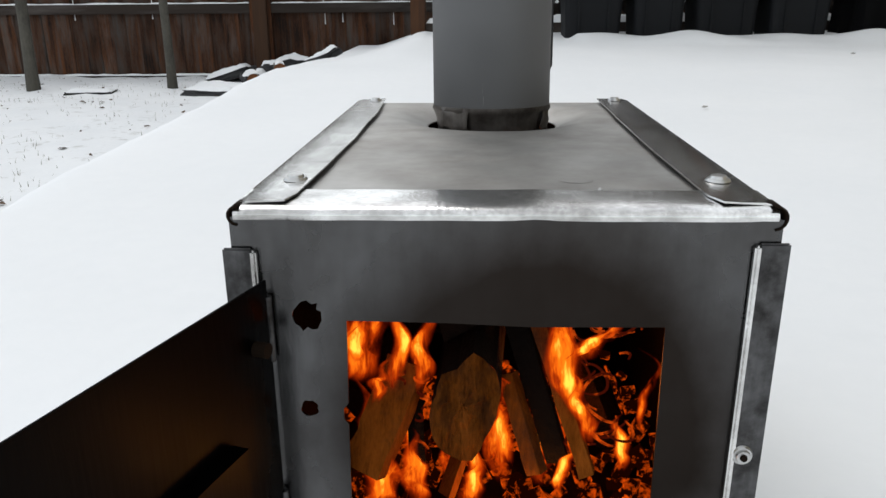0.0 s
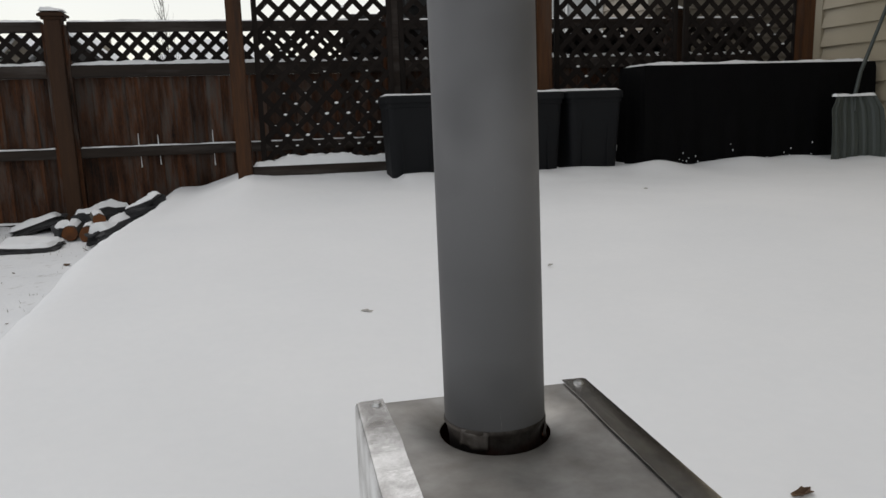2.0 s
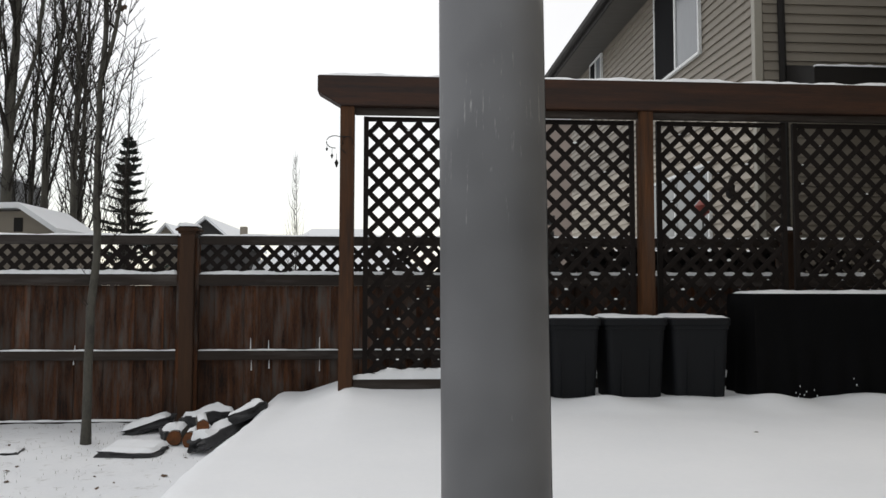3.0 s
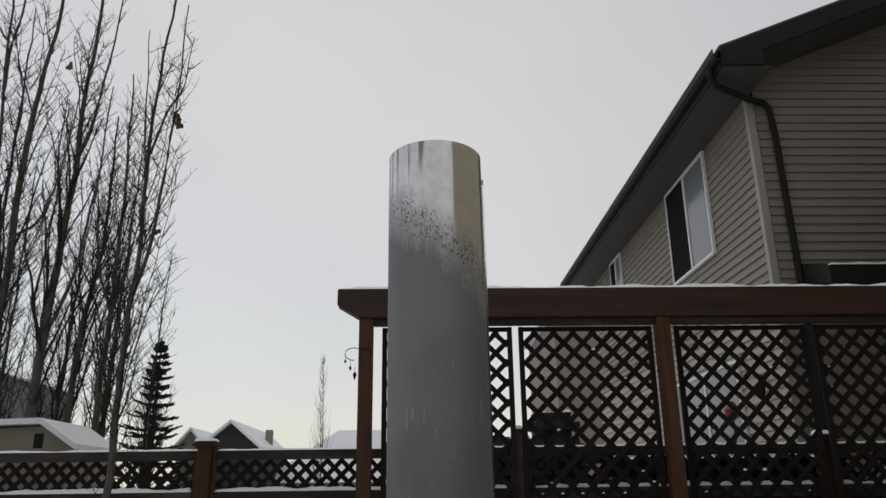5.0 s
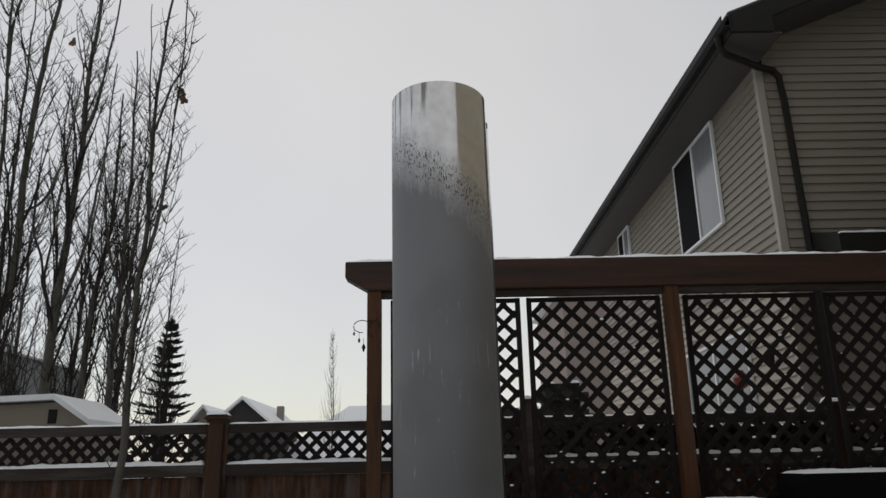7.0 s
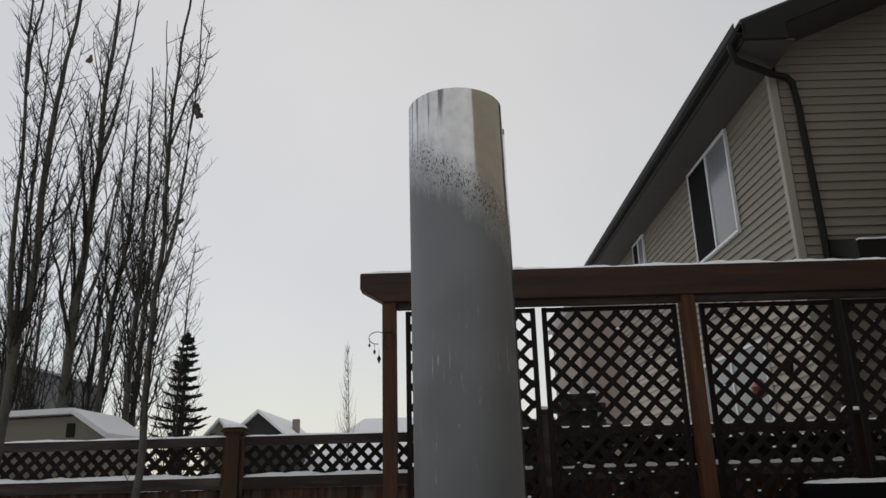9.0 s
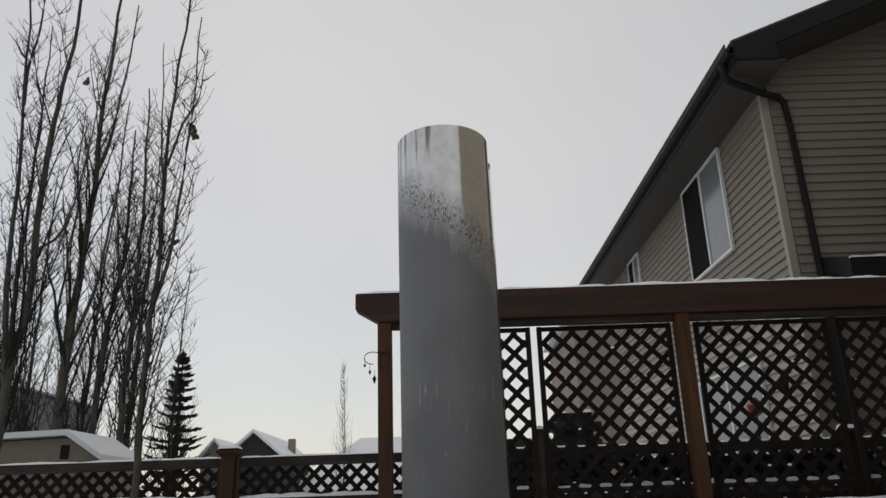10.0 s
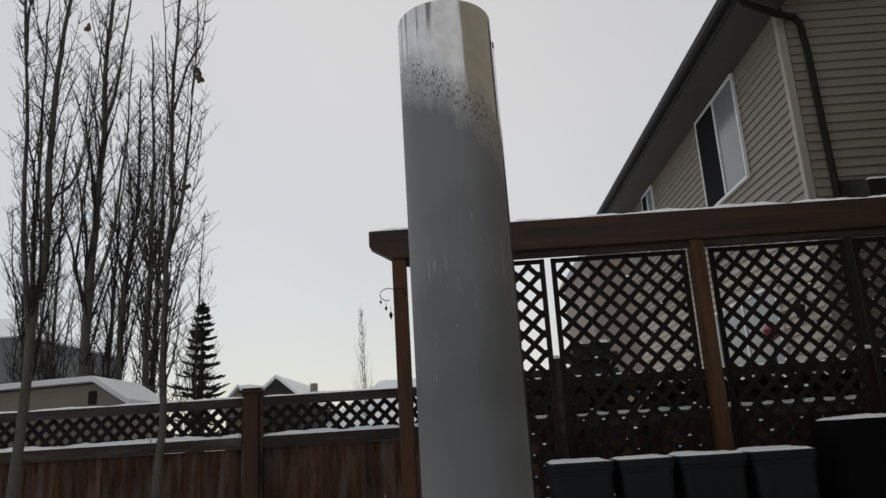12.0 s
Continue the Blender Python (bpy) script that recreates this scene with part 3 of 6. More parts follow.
def lattice_slats(parent, x0, x1, z0, z1, y, pitch, width, thick, mat):
    """Crossing diagonal slats, clipped to the panel; every slat is an object."""
    shared = {}
    for layer, sgn in ((0, 1), (1, -1)):
        yy = y + (thick * 0.55 if layer else -thick * 0.55)
        h = z1 - z0
        k = math.floor((x0 - h) / pitch)
        while True:
            xs = k * pitch
            k += 1
            if xs > x1 + h:
                break
            # centre line x = xs + sgn * (z - z0)
            lo, hi = 0.0, h
            if sgn > 0:
                lo, hi = max(lo, x0 - xs), min(hi, x1 - xs)
            else:
                lo, hi = max(lo, xs - x1), min(hi, xs - x0)
            if hi - lo < 0.03:
                continue
            length = round((hi - lo) * math.sqrt(2), 3)
            key = length
            if key not in shared:
                me = bpy.data.meshes.new("slat")
                bm = slab(-width / 2, width / 2, -thick / 2, thick / 2, -length / 2, length / 2)
                bm.to_mesh(me)
                bm.free()
                me.materials.append(mat)
                shared[key] = me
            ob = new("slat", shared[key])
            mid = (lo + hi) / 2
            ob.parent = parent
            ob.location = (xs + sgn * mid, yy, z0 + mid)
            ob.rotation_euler = (0, sgn * math.pi / 4, 0)


def fence():
    f = thing("fence", "weathered brown board fence with lattice top, snow on its rails", "fence", at=(0, 0, 0))
    posts = [-8.39, -5.29, -2.19, 0.93, 4.03]
    bm_post = slab(-0.07, 0.07, -0.075, 0.075, -0.9, 1.29, 0.006)
    first = None
    for px in posts:
        if first is None:
            first = part("post", bm_post, FPOST, f)
            first.location = (px, FY - 0.03, 0)
        else:
            o = new("post", first.data)
            o.parent, o.location = f, (px, FY - 0.03, 0)
        # side strips that hold the panels
        for s in (-1, 1):
            part("batten", slab(px + s * 0.07, px + s * 0.105, FY - 0.06, FY + 0.02, -0.62, 1.22, 0.003), FENCE_V, f)
        bm = slab(px - 0.112, px + 0.112, FY - 0.142, FY + 0.082, 1.288, 1.312, 0.004)
        slab(px - 0.09, px + 0.09, FY - 0.12, FY + 0.06, 1.262, 1.287, 0.004, bm)
        bmesh.ops.create_cone(bm, segments=4, radius1=0.148, radius2=0.05, depth=0.05, cap_ends=True, matrix=Matrix.Translation((px, FY - 0.03, 1.337)) @ Matrix.Rotation(math.pi / 4, 4, "Z"))
        part("post_cap", bm, FPOST, f)
        snow_cap("snow", px - 0.10, px + 0.10, FY - 0.13, FY + 0.07, 1.335, 0.055, f, 0.02, px)
    board = None
    for a, b in zip([-11.5] + posts, posts + [5.1]):
        x0, x1 = a + 0.107, b - 0.107
        part("top_rail", slab(x0, x1, FY - 0.045, FY + 0.045, 1.155, 1.245, 0.004), FENCE_H, f)
        part("lattice_rail", slab(x0, x1, FY - 0.06, FY + 0.05, 0.745, 0.855, 0.004), FENCE_H, f)
        part("mid_rail", slab(x0, x1, FY - 0.06, FY - 0.004, 0.0, 0.092, 0.004), FENCE_H, f)
        part("kick_board", slab(x0, x1, FY - 0.05, FY - 0.004, -0.72, -0.60, 0.004), FENCE_H, f)
        snow_cap("snow", x0, x1, FY - 0.04, FY + 0.045, 1.246, 0.022, f, 0.025, a)
        snow_cap("snow", x0, x1, FY - 0.062, FY + 0.03, 0.856, 0.045, f, 0.025, a + 3)
        snow_cap("snow", x0, x1, FY - 0.06, FY - 0.006, 0.093, 0.016, f, 0.02, a + 5)
        snow_cap("snow", x0, x1, FY - 0.055, FY - 0.006, -0.599, 0.02, f, 0.02, a + 7)
        lattice_slats(f, x0, x1, 0.857, 1.153, FY, 0.142, 0.046, 0.007, LATTICE)
        n = round((x1 - x0) / 0.142)
        w = (x1 - x0) / n
        for k in range(n):
            if board is None:
                board = part("board", slab(-0.0685, 0.0685, 0, 0.018, -0.66, 0.743, 0.002), FENCE_V, f)
                o = board
            else:
                o = new("board", board.data)
                o.parent = f
            o.location = (x0 + (k + 0.5) * w, FY + (0.005 if k % 2 else 0.0) + random.uniform(0, 0.003), 0)
            o.scale = ((w + 0.008) / 0.137, 1, 1)
            o.rotation_euler = (0, random.uniform(-0.003, 0.003), 0)


fence()


def board_gap_snow():
    """Snow blown into the wider gaps between boards, just above and below the middle rail."""
    f = bpy.data.objects["fence"]
    rnd = random.Random(8)
    for x, up in ((-1.567, 0.12), (-1.387, 0.10), (-0.876, 0.13), (-3.30, 0.05), (-4.1, 0.06)):
        for z0, z1 in ((0.095, 0.095 + up), (-0.002 - up * 0.9, -0.004)):
            bm = bmesh.new()
            bmesh.ops.create_cone(bm, segments=6, radius1=0.006, radius2=0.002, depth=z1 - z0, cap_ends=True, matrix=Matrix.Translation((x + rnd.uniform(-0.006, 0.006), FY - 0.004, (z0 + z1) / 2)))
            part("snow", bm, SNOW, f, "", True)


board_gap_snow()


# ---- lattice screen with beam ----
PY = 6.19


def pergola():
    p = thing("pergola_screen", "cedar posts and stained beam holding dark lattice panels, snow on top", "pergola")
    for px in (-0.545, 2.137, 4.81):
        part("post", slab(px - 0.062, px + 0.062, PY - 0.062, PY + 0.062, -0.55, 2.318, 0.006), POST, p)
    # beam with a raked end
    bm = bmesh.new()
    prof = [(-0.805, 2.585), (6.4, 2.585), (6.4, 2.318), (-0.60, 2.318), (-0.805, 2.44)]
    fr = [bm.verts.new((x, PY - 0.085, z)) for x, z in prof]
    bk = [bm.verts.new((x, PY + 0.085, z)) for x, z in prof]
    bm.faces.new(fr)
    bm.faces.new(bk[::-1])
    for i in range(5):
        j = (i + 1) % 5
        bm.faces.new((fr[j], fr[i], bk[i], bk[j]))
    bmesh.ops.recalc_face_normals(bm, faces=bm.faces)
    bmesh.ops.bevel(bm, geom=list(bm.edges), offset=0.006, segments=2, affect="EDGES")
    part("beam", bm, BEAM, p, "reddish brown stained beam")
    snow_cap("snow", -0.80, 6.4, PY - 0.08, PY + 0.08, 2.586, 0.036, p, 0.035, 2)
    yl = PY + 0.075
    for a, b in ((-0.48, 2.07), (2.20, 4.745)):
        part("header", slab(a, b, PY - 0.02, PY + 0.03, 2.255, 2.315, 0.004), FENCE_H, p)
        part("sill", slab(a, b, PY - 0.04, PY + 0.16, -0.165, -0.075, 0.006), FENCE_H, p)
        snow_cap("snow", a, b, PY - 0.035, PY + 0.155, -0.074, 0.085, p, 0.03, a)
    for a, b in ((-0.365, 0.735), (0.875, 2.02), (2.31, 3.45), (3.60, 4.74)):
        for x in (a - 0.018, b + 0.018):
            part("stile", slab(x - 0.022, x + 0.022, yl - 0.02, yl + 0.02, -0.07, 2.255, 0.003), LATTICE, p)
        part("lattice_rail", slab(a, b, yl - 0.018, yl + 0.018, 2.215, 2.253, 0.003), LATTICE, p)
        part("lattice_rail", slab(a, b, yl - 0.018, yl + 0.018, -0.07, -0.03, 0.003), LATTICE, p)
        lattice_slats(p, a, b, -0.03, 2.215, yl, 0.178, 0.046, 0.008, LATTICE)
    rnd = random.Random(5)
    bm = bmesh.new()
    for a, b in ((-0.365, 0.735), (0.875, 2.02), (2.31, 3.45), (3.60, 4.74)):
        k0, k1 = math.ceil((a - 2.3) / 0.089), math.floor((b + 2.3) / 0.089)
        for row in range(25):
            z = -0.03 + 0.089 * row
            for k in range(k0, k1):
                x = 0.089 * k
                if (k + row) % 2 or not a + 0.03 < x < b - 0.03 or rnd.random() > (0.85 if z < 0.35 else 0.55 if z < 0.7 else 0.35 if z < 1.0 else 0.08):
                    continue
                s = rnd.uniform(0.5, 1.2)
                bmesh.ops.create_icosphere(bm, subdivisions=1, radius=1.0, matrix=Matrix.Translation((x + rnd.uniform(-0.006, 0.006), yl - 0.010, z + 0.030)) @ Matrix.Diagonal((0.018 * s, 0.007, 0.009 * s * s, 1)))
    tagged(part("snow_clots", bm, SNOW, p, "small clots of snow in the lattice", True), kind="stuff")
    part("post", slab(0.77, 0.85, yl + 0.03, yl + 0.1, -0.5, 1.35, 0.004), FENCE_H, p)
    snow_cap("snow", 0.772, 0.848, yl + 0.032, yl + 0.098, 1.351, 0.035, p, 0.015, 4)


pergola()


# ---- neighbour's house ----
HX, HY, HB, SOF = 4.605, 9.0, 19.3, 6.15


def lap_wall(parent, axis, a0, a1, fixed, z0, z1, mat, out, lap=0.127, roof=None, name="lap"):
    """Horizontal lapped siding: each course is a leaning board."""
    z = z0
    while z < z1 - 0.01:
        zt = min(z + lap, z1)
        s, e = a0, a1
        if roof:
            s, e = roof(z, s, e)
        if e - s > 0.05:
            lo, hi = fixed + out * 0.030, fixed + out * 0.003
            if axis == "x":
                v = [(s, lo, z), (e, lo, z), (e, hi, zt), (s, hi, zt), (s, fixed, z), (e, fixed, z)]
            else:
                v = [(lo, s, z), (lo, e, z), (hi, e, zt), (hi, s, zt), (fixed, s, z), (fixed, e, z)]
            raw(name, v, [(0, 1, 2, 3), (4, 5, 1, 0)], mat, parent)
        z += lap


def window(parent, axis, a0, a1, fixed, out, z0, z1, blind, screen=True):
    """Slider window in a siding wall: frame bars, mullion, glass, blind behind one half."""
    w = new("window")
    w.parent = parent

    def bar(n, p0, p1, q0, q1, d0, d1, mat):
        f0, f1 = sorted((fixed + out * d0, fixed + out * d1))
        bm = slab(p0, p1, f0, f1, q0, q1, 0.004) if axis == "x" else slab(f0, f1, p0, p1, q0, q1, 0.004)
        return part(n, bm, mat, w)

    t, m = 0.05, (a0 + a1) / 2
    bar("frame", a0, a1, z0, z0 + t, 0.0, 0.055, WHITE)
    bar("frame", a0, a1, z1 - t, z1, 0.0, 0.055, WHITE)
    bar("frame", a0, a0 + t, z0 + t, z1 - t, 0.0, 0.053, WHITE)
    bar("frame", a1 - t, a1, z0 + t, z1 - t, 0.0, 0.053, WHITE)
    bar("mullion", m - 0.03, m + 0.03, z0 + t, z1 - t, 0.0, 0.05, WHITE)
    bar("pane", a0 + t, m - 0.03, z0 + t, z1 - t, 0.004, 0.03, CURTAIN if blind else PANE)
    bar("pane", m + 0.03, a1 - t, z0 + t, z1 - t, 0.004, 0.03, PANE if screen else CURTAIN)
    if screen:
        bar("insect_screen", m + 0.035, a1 - t - 0.005, z0 + t, z1 - t, 0.034, 0.042, SCREEN)
    return w


def neighbour_house():
    h = thing("neighbour_house", "two-storey house with taupe lapped siding and dark brown eaves", "house")
    ridge_x, pitch = 9.7, 0.41
    rx = 2 * ridge_x - HX
    # solid core
    bm = bmesh.new()
    prof = [(HX, -0.7), (rx, -0.7), (rx, SOF), (ridge_x, SOF + (ridge_x - HX) * pitch), (HX, SOF)]
    fr = [bm.verts.new((x, HY, z)) for x, z in prof]
    bk = [bm.verts.new((x, HB, z)) for x, z in prof]
    bm.faces.new(fr)
    bm.faces.new(bk[::-1])
    for i in range(5):
        j = (i + 1) % 5
        bm.faces.new((fr[j], fr[i], bk[i], bk[j]))
    bmesh.ops.recalc_face_normals(bm, faces=bm.faces)
    part("wall", bm, SIDING, h)

    def gable(z, s, e):
        k = max(0.0, 3.92 + (z - SOF - 0.10) / pitch - s)
        return s + k, e - k

    lap_wall(h, "x", HX + 0.09, rx, HY, -0.6, SOF + 1.9, SIDING, -1, roof=gable)
    # lower courses take the lighter copy that carries painted daylight
    lap_wall(h, "y", HY + 0.09, HB, HX, -0.6, 3.21, LIT_SIDING, -1)
    lap_wall(h, "y", HY + 0.09, HB, HX, 3.21, SOF, SIDING, -1)
    part("corner_trim", slab(HX - 0.03, HX + 0.075, HY - 0.03, HY + 0.075, -0.6, SOF, 0.006), TRIM, h)
    # roof slab on the eave side and its twin
    ex, fy, by = 3.92, 8.12, 19.9
    for s in (1, -1):
        bm = bmesh.new()
        e = ridge_x + s * (ex - ridge_x)
        z_e, z_r = SOF + 0.27, SOF + 0.27 + abs(ridge_x - ex) * pitch
        v = [bm.verts.new(c) for c in ((e, fy, z_e), (ridge_x, fy, z_r), (ridge_x, by, z_r), (e, by, z_e), (e, fy, z_e + 0.03), (ridge_x, fy, z_r + 0.03), (ridge_x, by, z_r + 0.03), (e, by, z_e + 0.03))]
        for q in ((0, 1, 2, 3), (7, 6, 5, 4), (0, 4, 5, 1), (1, 5, 6, 2), (2, 6, 7, 3), (3, 7, 4, 0)):
            bm.faces.new([v[k] for k in q])
        bmesh.ops.recalc_face_normals(bm, faces=bm.faces)
        part("roof", bm, SHINGLE, h, "dark shingled roof")
        # rake board along the gable edge
        bm = bmesh.new()
        v = [bm.verts.new(c) for c in ((e, fy - 0.012, z_e - 0.27), (ridge_x, fy - 0.012, z_r - 0.27), (ridge_x, fy - 0.012, z_r - 0.004), (e, fy - 0.012, z_e - 0.004), (e, fy + 0.03, z_e - 0.27), (ridge_x, fy + 0.03, z_r - 0.27), (ridge_x, fy + 0.03, z_r - 0.004), (e, fy + 0.03, z_e - 0.004))]
        for q in ((0, 1, 2, 3), (7, 6, 5, 4), (0, 4, 5, 1), (1, 5, 6, 2), (2, 6, 7, 3), (3, 7, 4, 0)):
            bm.faces.new([v[k] for k in q])
        bmesh.ops.recalc_face_normals(bm, faces=bm.faces)
        part("rake_board", bm, DARK_METAL, h)
        # sloped soffit under the gable overhang
        verts = [(e, fy + 0.03, z_e - 0.25), (ridge_x, fy + 0.03, z_r - 0.25), (ridge_x, HY, z_r - 0.25), (e, HY, z_e - 0.25)]
        raw("gable_soffit", verts, [(0, 1, 2, 3)], SOFFIT, h)
    part("eave_soffit", slab(ex + 0.02, HX, fy + 0.02, by - 0.02, SOF - 0.012, SOF + 0.004), SOFFIT, h)
    part("fascia", slab(ex, ex + 0.025, fy, by, SOF - 0.02, SOF + 0.24, 0.004), DARK_METAL, h)
    part("eave_return", slab(ex + 0.03, HX - 0.11, fy - 0.02, HY - 0.01, SOF - 0.004, SOF + 0.25, 0.005), DARK_METAL, h)
    # gutter: open trough
    bm = bmesh.new()
    prof = [(ex, SOF + 0.22), (ex, SOF + 0.09), (ex - 0.07, SOF + 0.09), (ex - 0.10, SOF + 0.14), (ex - 0.10, SOF + 0.225), (ex - 0.115, SOF + 0.225), (ex - 0.115, SOF + 0.12), (ex - 0.075, SOF + 0.075), (ex + 0.0, SOF + 0.075)]
    r0 = [bm.verts.new((x, fy - 0.02, z)) for x, z in prof]
    r1 = [bm.verts.new((x, by, z)) for x, z in prof]
    for i in range(len(prof) - 1):
        bm.faces.new((r0[i], r0[i + 1], r1[i + 1], r1[i]))
    bm.faces.new(r0)
    bm.faces.new(r1[::-1])
    bmesh.ops.recalc_face_normals(bm, faces=bm.faces)
    part("gutter", bm, DARK_METAL, h)
    v, f = tube([(ex - 0.06, 8.38, SOF + 0.08), (ex - 0.05, 8.40, SOF - 0.03), (ex + 0.03, 8.46, SOF - 0.12), (HX - 0.08, 8.78, SOF - 0.14), (HX + 0.20, 8.915, SOF - 0.13), (HX + 0.27, 8.925, SOF - 0.22), (HX + 0.295, 8.925, SOF - 0.60), (HX + 0.32, 8.925, 3.2), (HX + 0.32, 8.925, -0.5)], [0.048] * 9, 8)
    raw("downspout", v, f, DARK_METAL, h, "dark brown downspout", True)
    window(h, "y", 10.68, 12.69, HX - 0.02, -1, 4.35, 6.12, True)
    window(h, "y", 16.17, 17.18, HX - 0.02, -1, 4.75, 6.12, True)
    window(h, "y", 10.4, 13.15, HX - 0.02, -1, 0.2, 2.63, True, False)
    # small lean-to roof over the back door
    bm = bmesh.new()
    x0, x1 = 4.95, 9.0
    v = [bm.verts.new(c) for c in ((x0, 8.25, 3.18), (x1, 8.25, 3.18), (x1, HY - 0.03, 3.46), (x0, HY - 0.03, 3.46), (x0, 8.25, 3.42), (x1, 8.25, 3.42), (x1, HY - 0.03, 3.66), (x0, HY - 0.03, 3.66))]
    for q in ((0, 1, 2, 3), (7, 6, 5, 4), (0, 4, 5, 1), (1, 5, 6, 2), (2, 6, 7, 3), (3, 7, 4, 0)):
        bm.faces.new([v[k] for k in q])
    bmesh.ops.recalc_face_normals(bm, faces=bm.faces)
    part("porch_roof", bm, DARK_METAL, h)
    snow_cap("snow", x0 + 0.02, x1, 8.24, 8.5, 3.43, 0.05, h, 0.06, 4)
    v, f = tube([(HX - 0.02, 9.55, 2.26), (HX - 0.12, 9.55, 2.26), (HX - 0.14, 9.55, 2.20), (HX - 0.14, 9.55, 2.14), (HX - 0.14, 9.55, 2.0), (HX - 0.14, 9.55, 1.96)], [0.015, 0.015, 0.02, 0.075, 0.055, 0.02], 8)
    raw("wall_lantern", v, f, DARK_METAL, h, "small dark wall lantern", True)


neighbour_house()


def own_house():
    h = thing("own_house", "cream lapped-siding house beside the patio, unseen bulk added to block light", "house")
    # wall height and depth are unseen, added to shade the neighbour's gable
    part("wall", slab(5.16, 14.0, -5.0, 6.45, -0.7, 7.0), OWN_SIDING, h)
    lap_wall(h, "y", -5.0, 6.36, 5.16, -0.4, 7.0, OWN_SIDING, -1, lap=0.18)
    part("corner_trim", slab(5.13, 5.25, 6.36, 6.47, -0.7, 7.0, 0.006), OWN_SIDING, h)
    # roof and fascia are out of view too, added to hold back sky light
    bm = bmesh.new()
    v = [bm.verts.new(c) for c in ((4.75, -5.4, 7.02), (14.4, -5.4, 7.02), (14.4, 6.85, 7.02), (4.75, 6.85, 7.02), (9.58, -0.8, 9.2), (9.58, 2.2, 9.2))]
    for q in ((0, 1, 4), (1, 2, 5, 4), (2, 3, 5), (3, 0, 4, 5), (3, 2, 1, 0)):
        bm.faces.new([v[k] for k in q])
    bmesh.ops.recalc_face_normals(bm, faces=bm.faces)
    part("roof", bm, SHINGLE, h, "unseen hip roof added to block sky light")
    part("fascia", slab(4.74, 4.77, -5.4, 6.85, 6.85, 7.03, 0.004), DARK_METAL, h)


own_house()


# ---- wood stove ----
def sheet(outline, holes, plane, offset, thick, name, mat, parent, label=""):
    """A flat sheet with openings cut through it; plane 'xz' stands, 'xy' lies."""
    bm = bmesh.new()

    def put(a, b):
        return bm.verts.new((a, offset, b) if plane == "xz" else (a, b, offset))

    edges = []
    for ring in [outline] + holes:
        vs = [put(a, b) for a, b in ring]
        edges += [bm.edges.new((vs[i], vs[(i + 1) % len(vs)])) for i in range(len(vs))]
    bmesh.ops.triangle_fill(bm, use_beauty=True, use_dissolve=False, edges=edges)
    bmesh.ops.recalc_face_normals(bm, faces=bm.faces)
    ob = part(name, bm, mat, parent, label)
    so = ob.modifiers.new("thickness", "SOLIDIFY")
    so.thickness, so.offset = thick, 0.0
    return ob


def ring(cx, cy, r, n=40, rough=0.0):
    return [(cx + (r + rough * noise.noise((math.cos(6.3 * i / n) * 3, math.sin(6.3 * i / n) * 3, cx * 9))) * math.cos(2 * math.pi * i / n), cy + (r + rough * noise.noise((math.cos(6.3 * i / n) * 3, math.sin(6.3 * i / n) * 3, cy * 9))) * math.sin(2 * math.pi * i / n)) for i in range(n)]


def rivet(parent, at, r, normal="z", name="rivet"):
    bm = bmesh.new()
    for rad, h, dep in ((r, 0.0, 0.0018), (r * 0.72, 0.0016, 0.0022)):
        bmesh.ops.create_cone(bm, segments=24, radius1=rad, radius2=rad * 0.86, depth=dep, cap_ends=True, matrix=Matrix.Translation((0, 0, h + dep / 2)))
    if normal == "z":
        m = Matrix.Translation(at)
    else:
        m = Matrix.Translation(at) @ Matrix.Rotation(radians(90), 4, "X")
    bmesh.ops.transform(bm, matrix=m, verts=bm.verts)
    return part(name, bm, SCREW, parent, "bright zinc fastener", False)


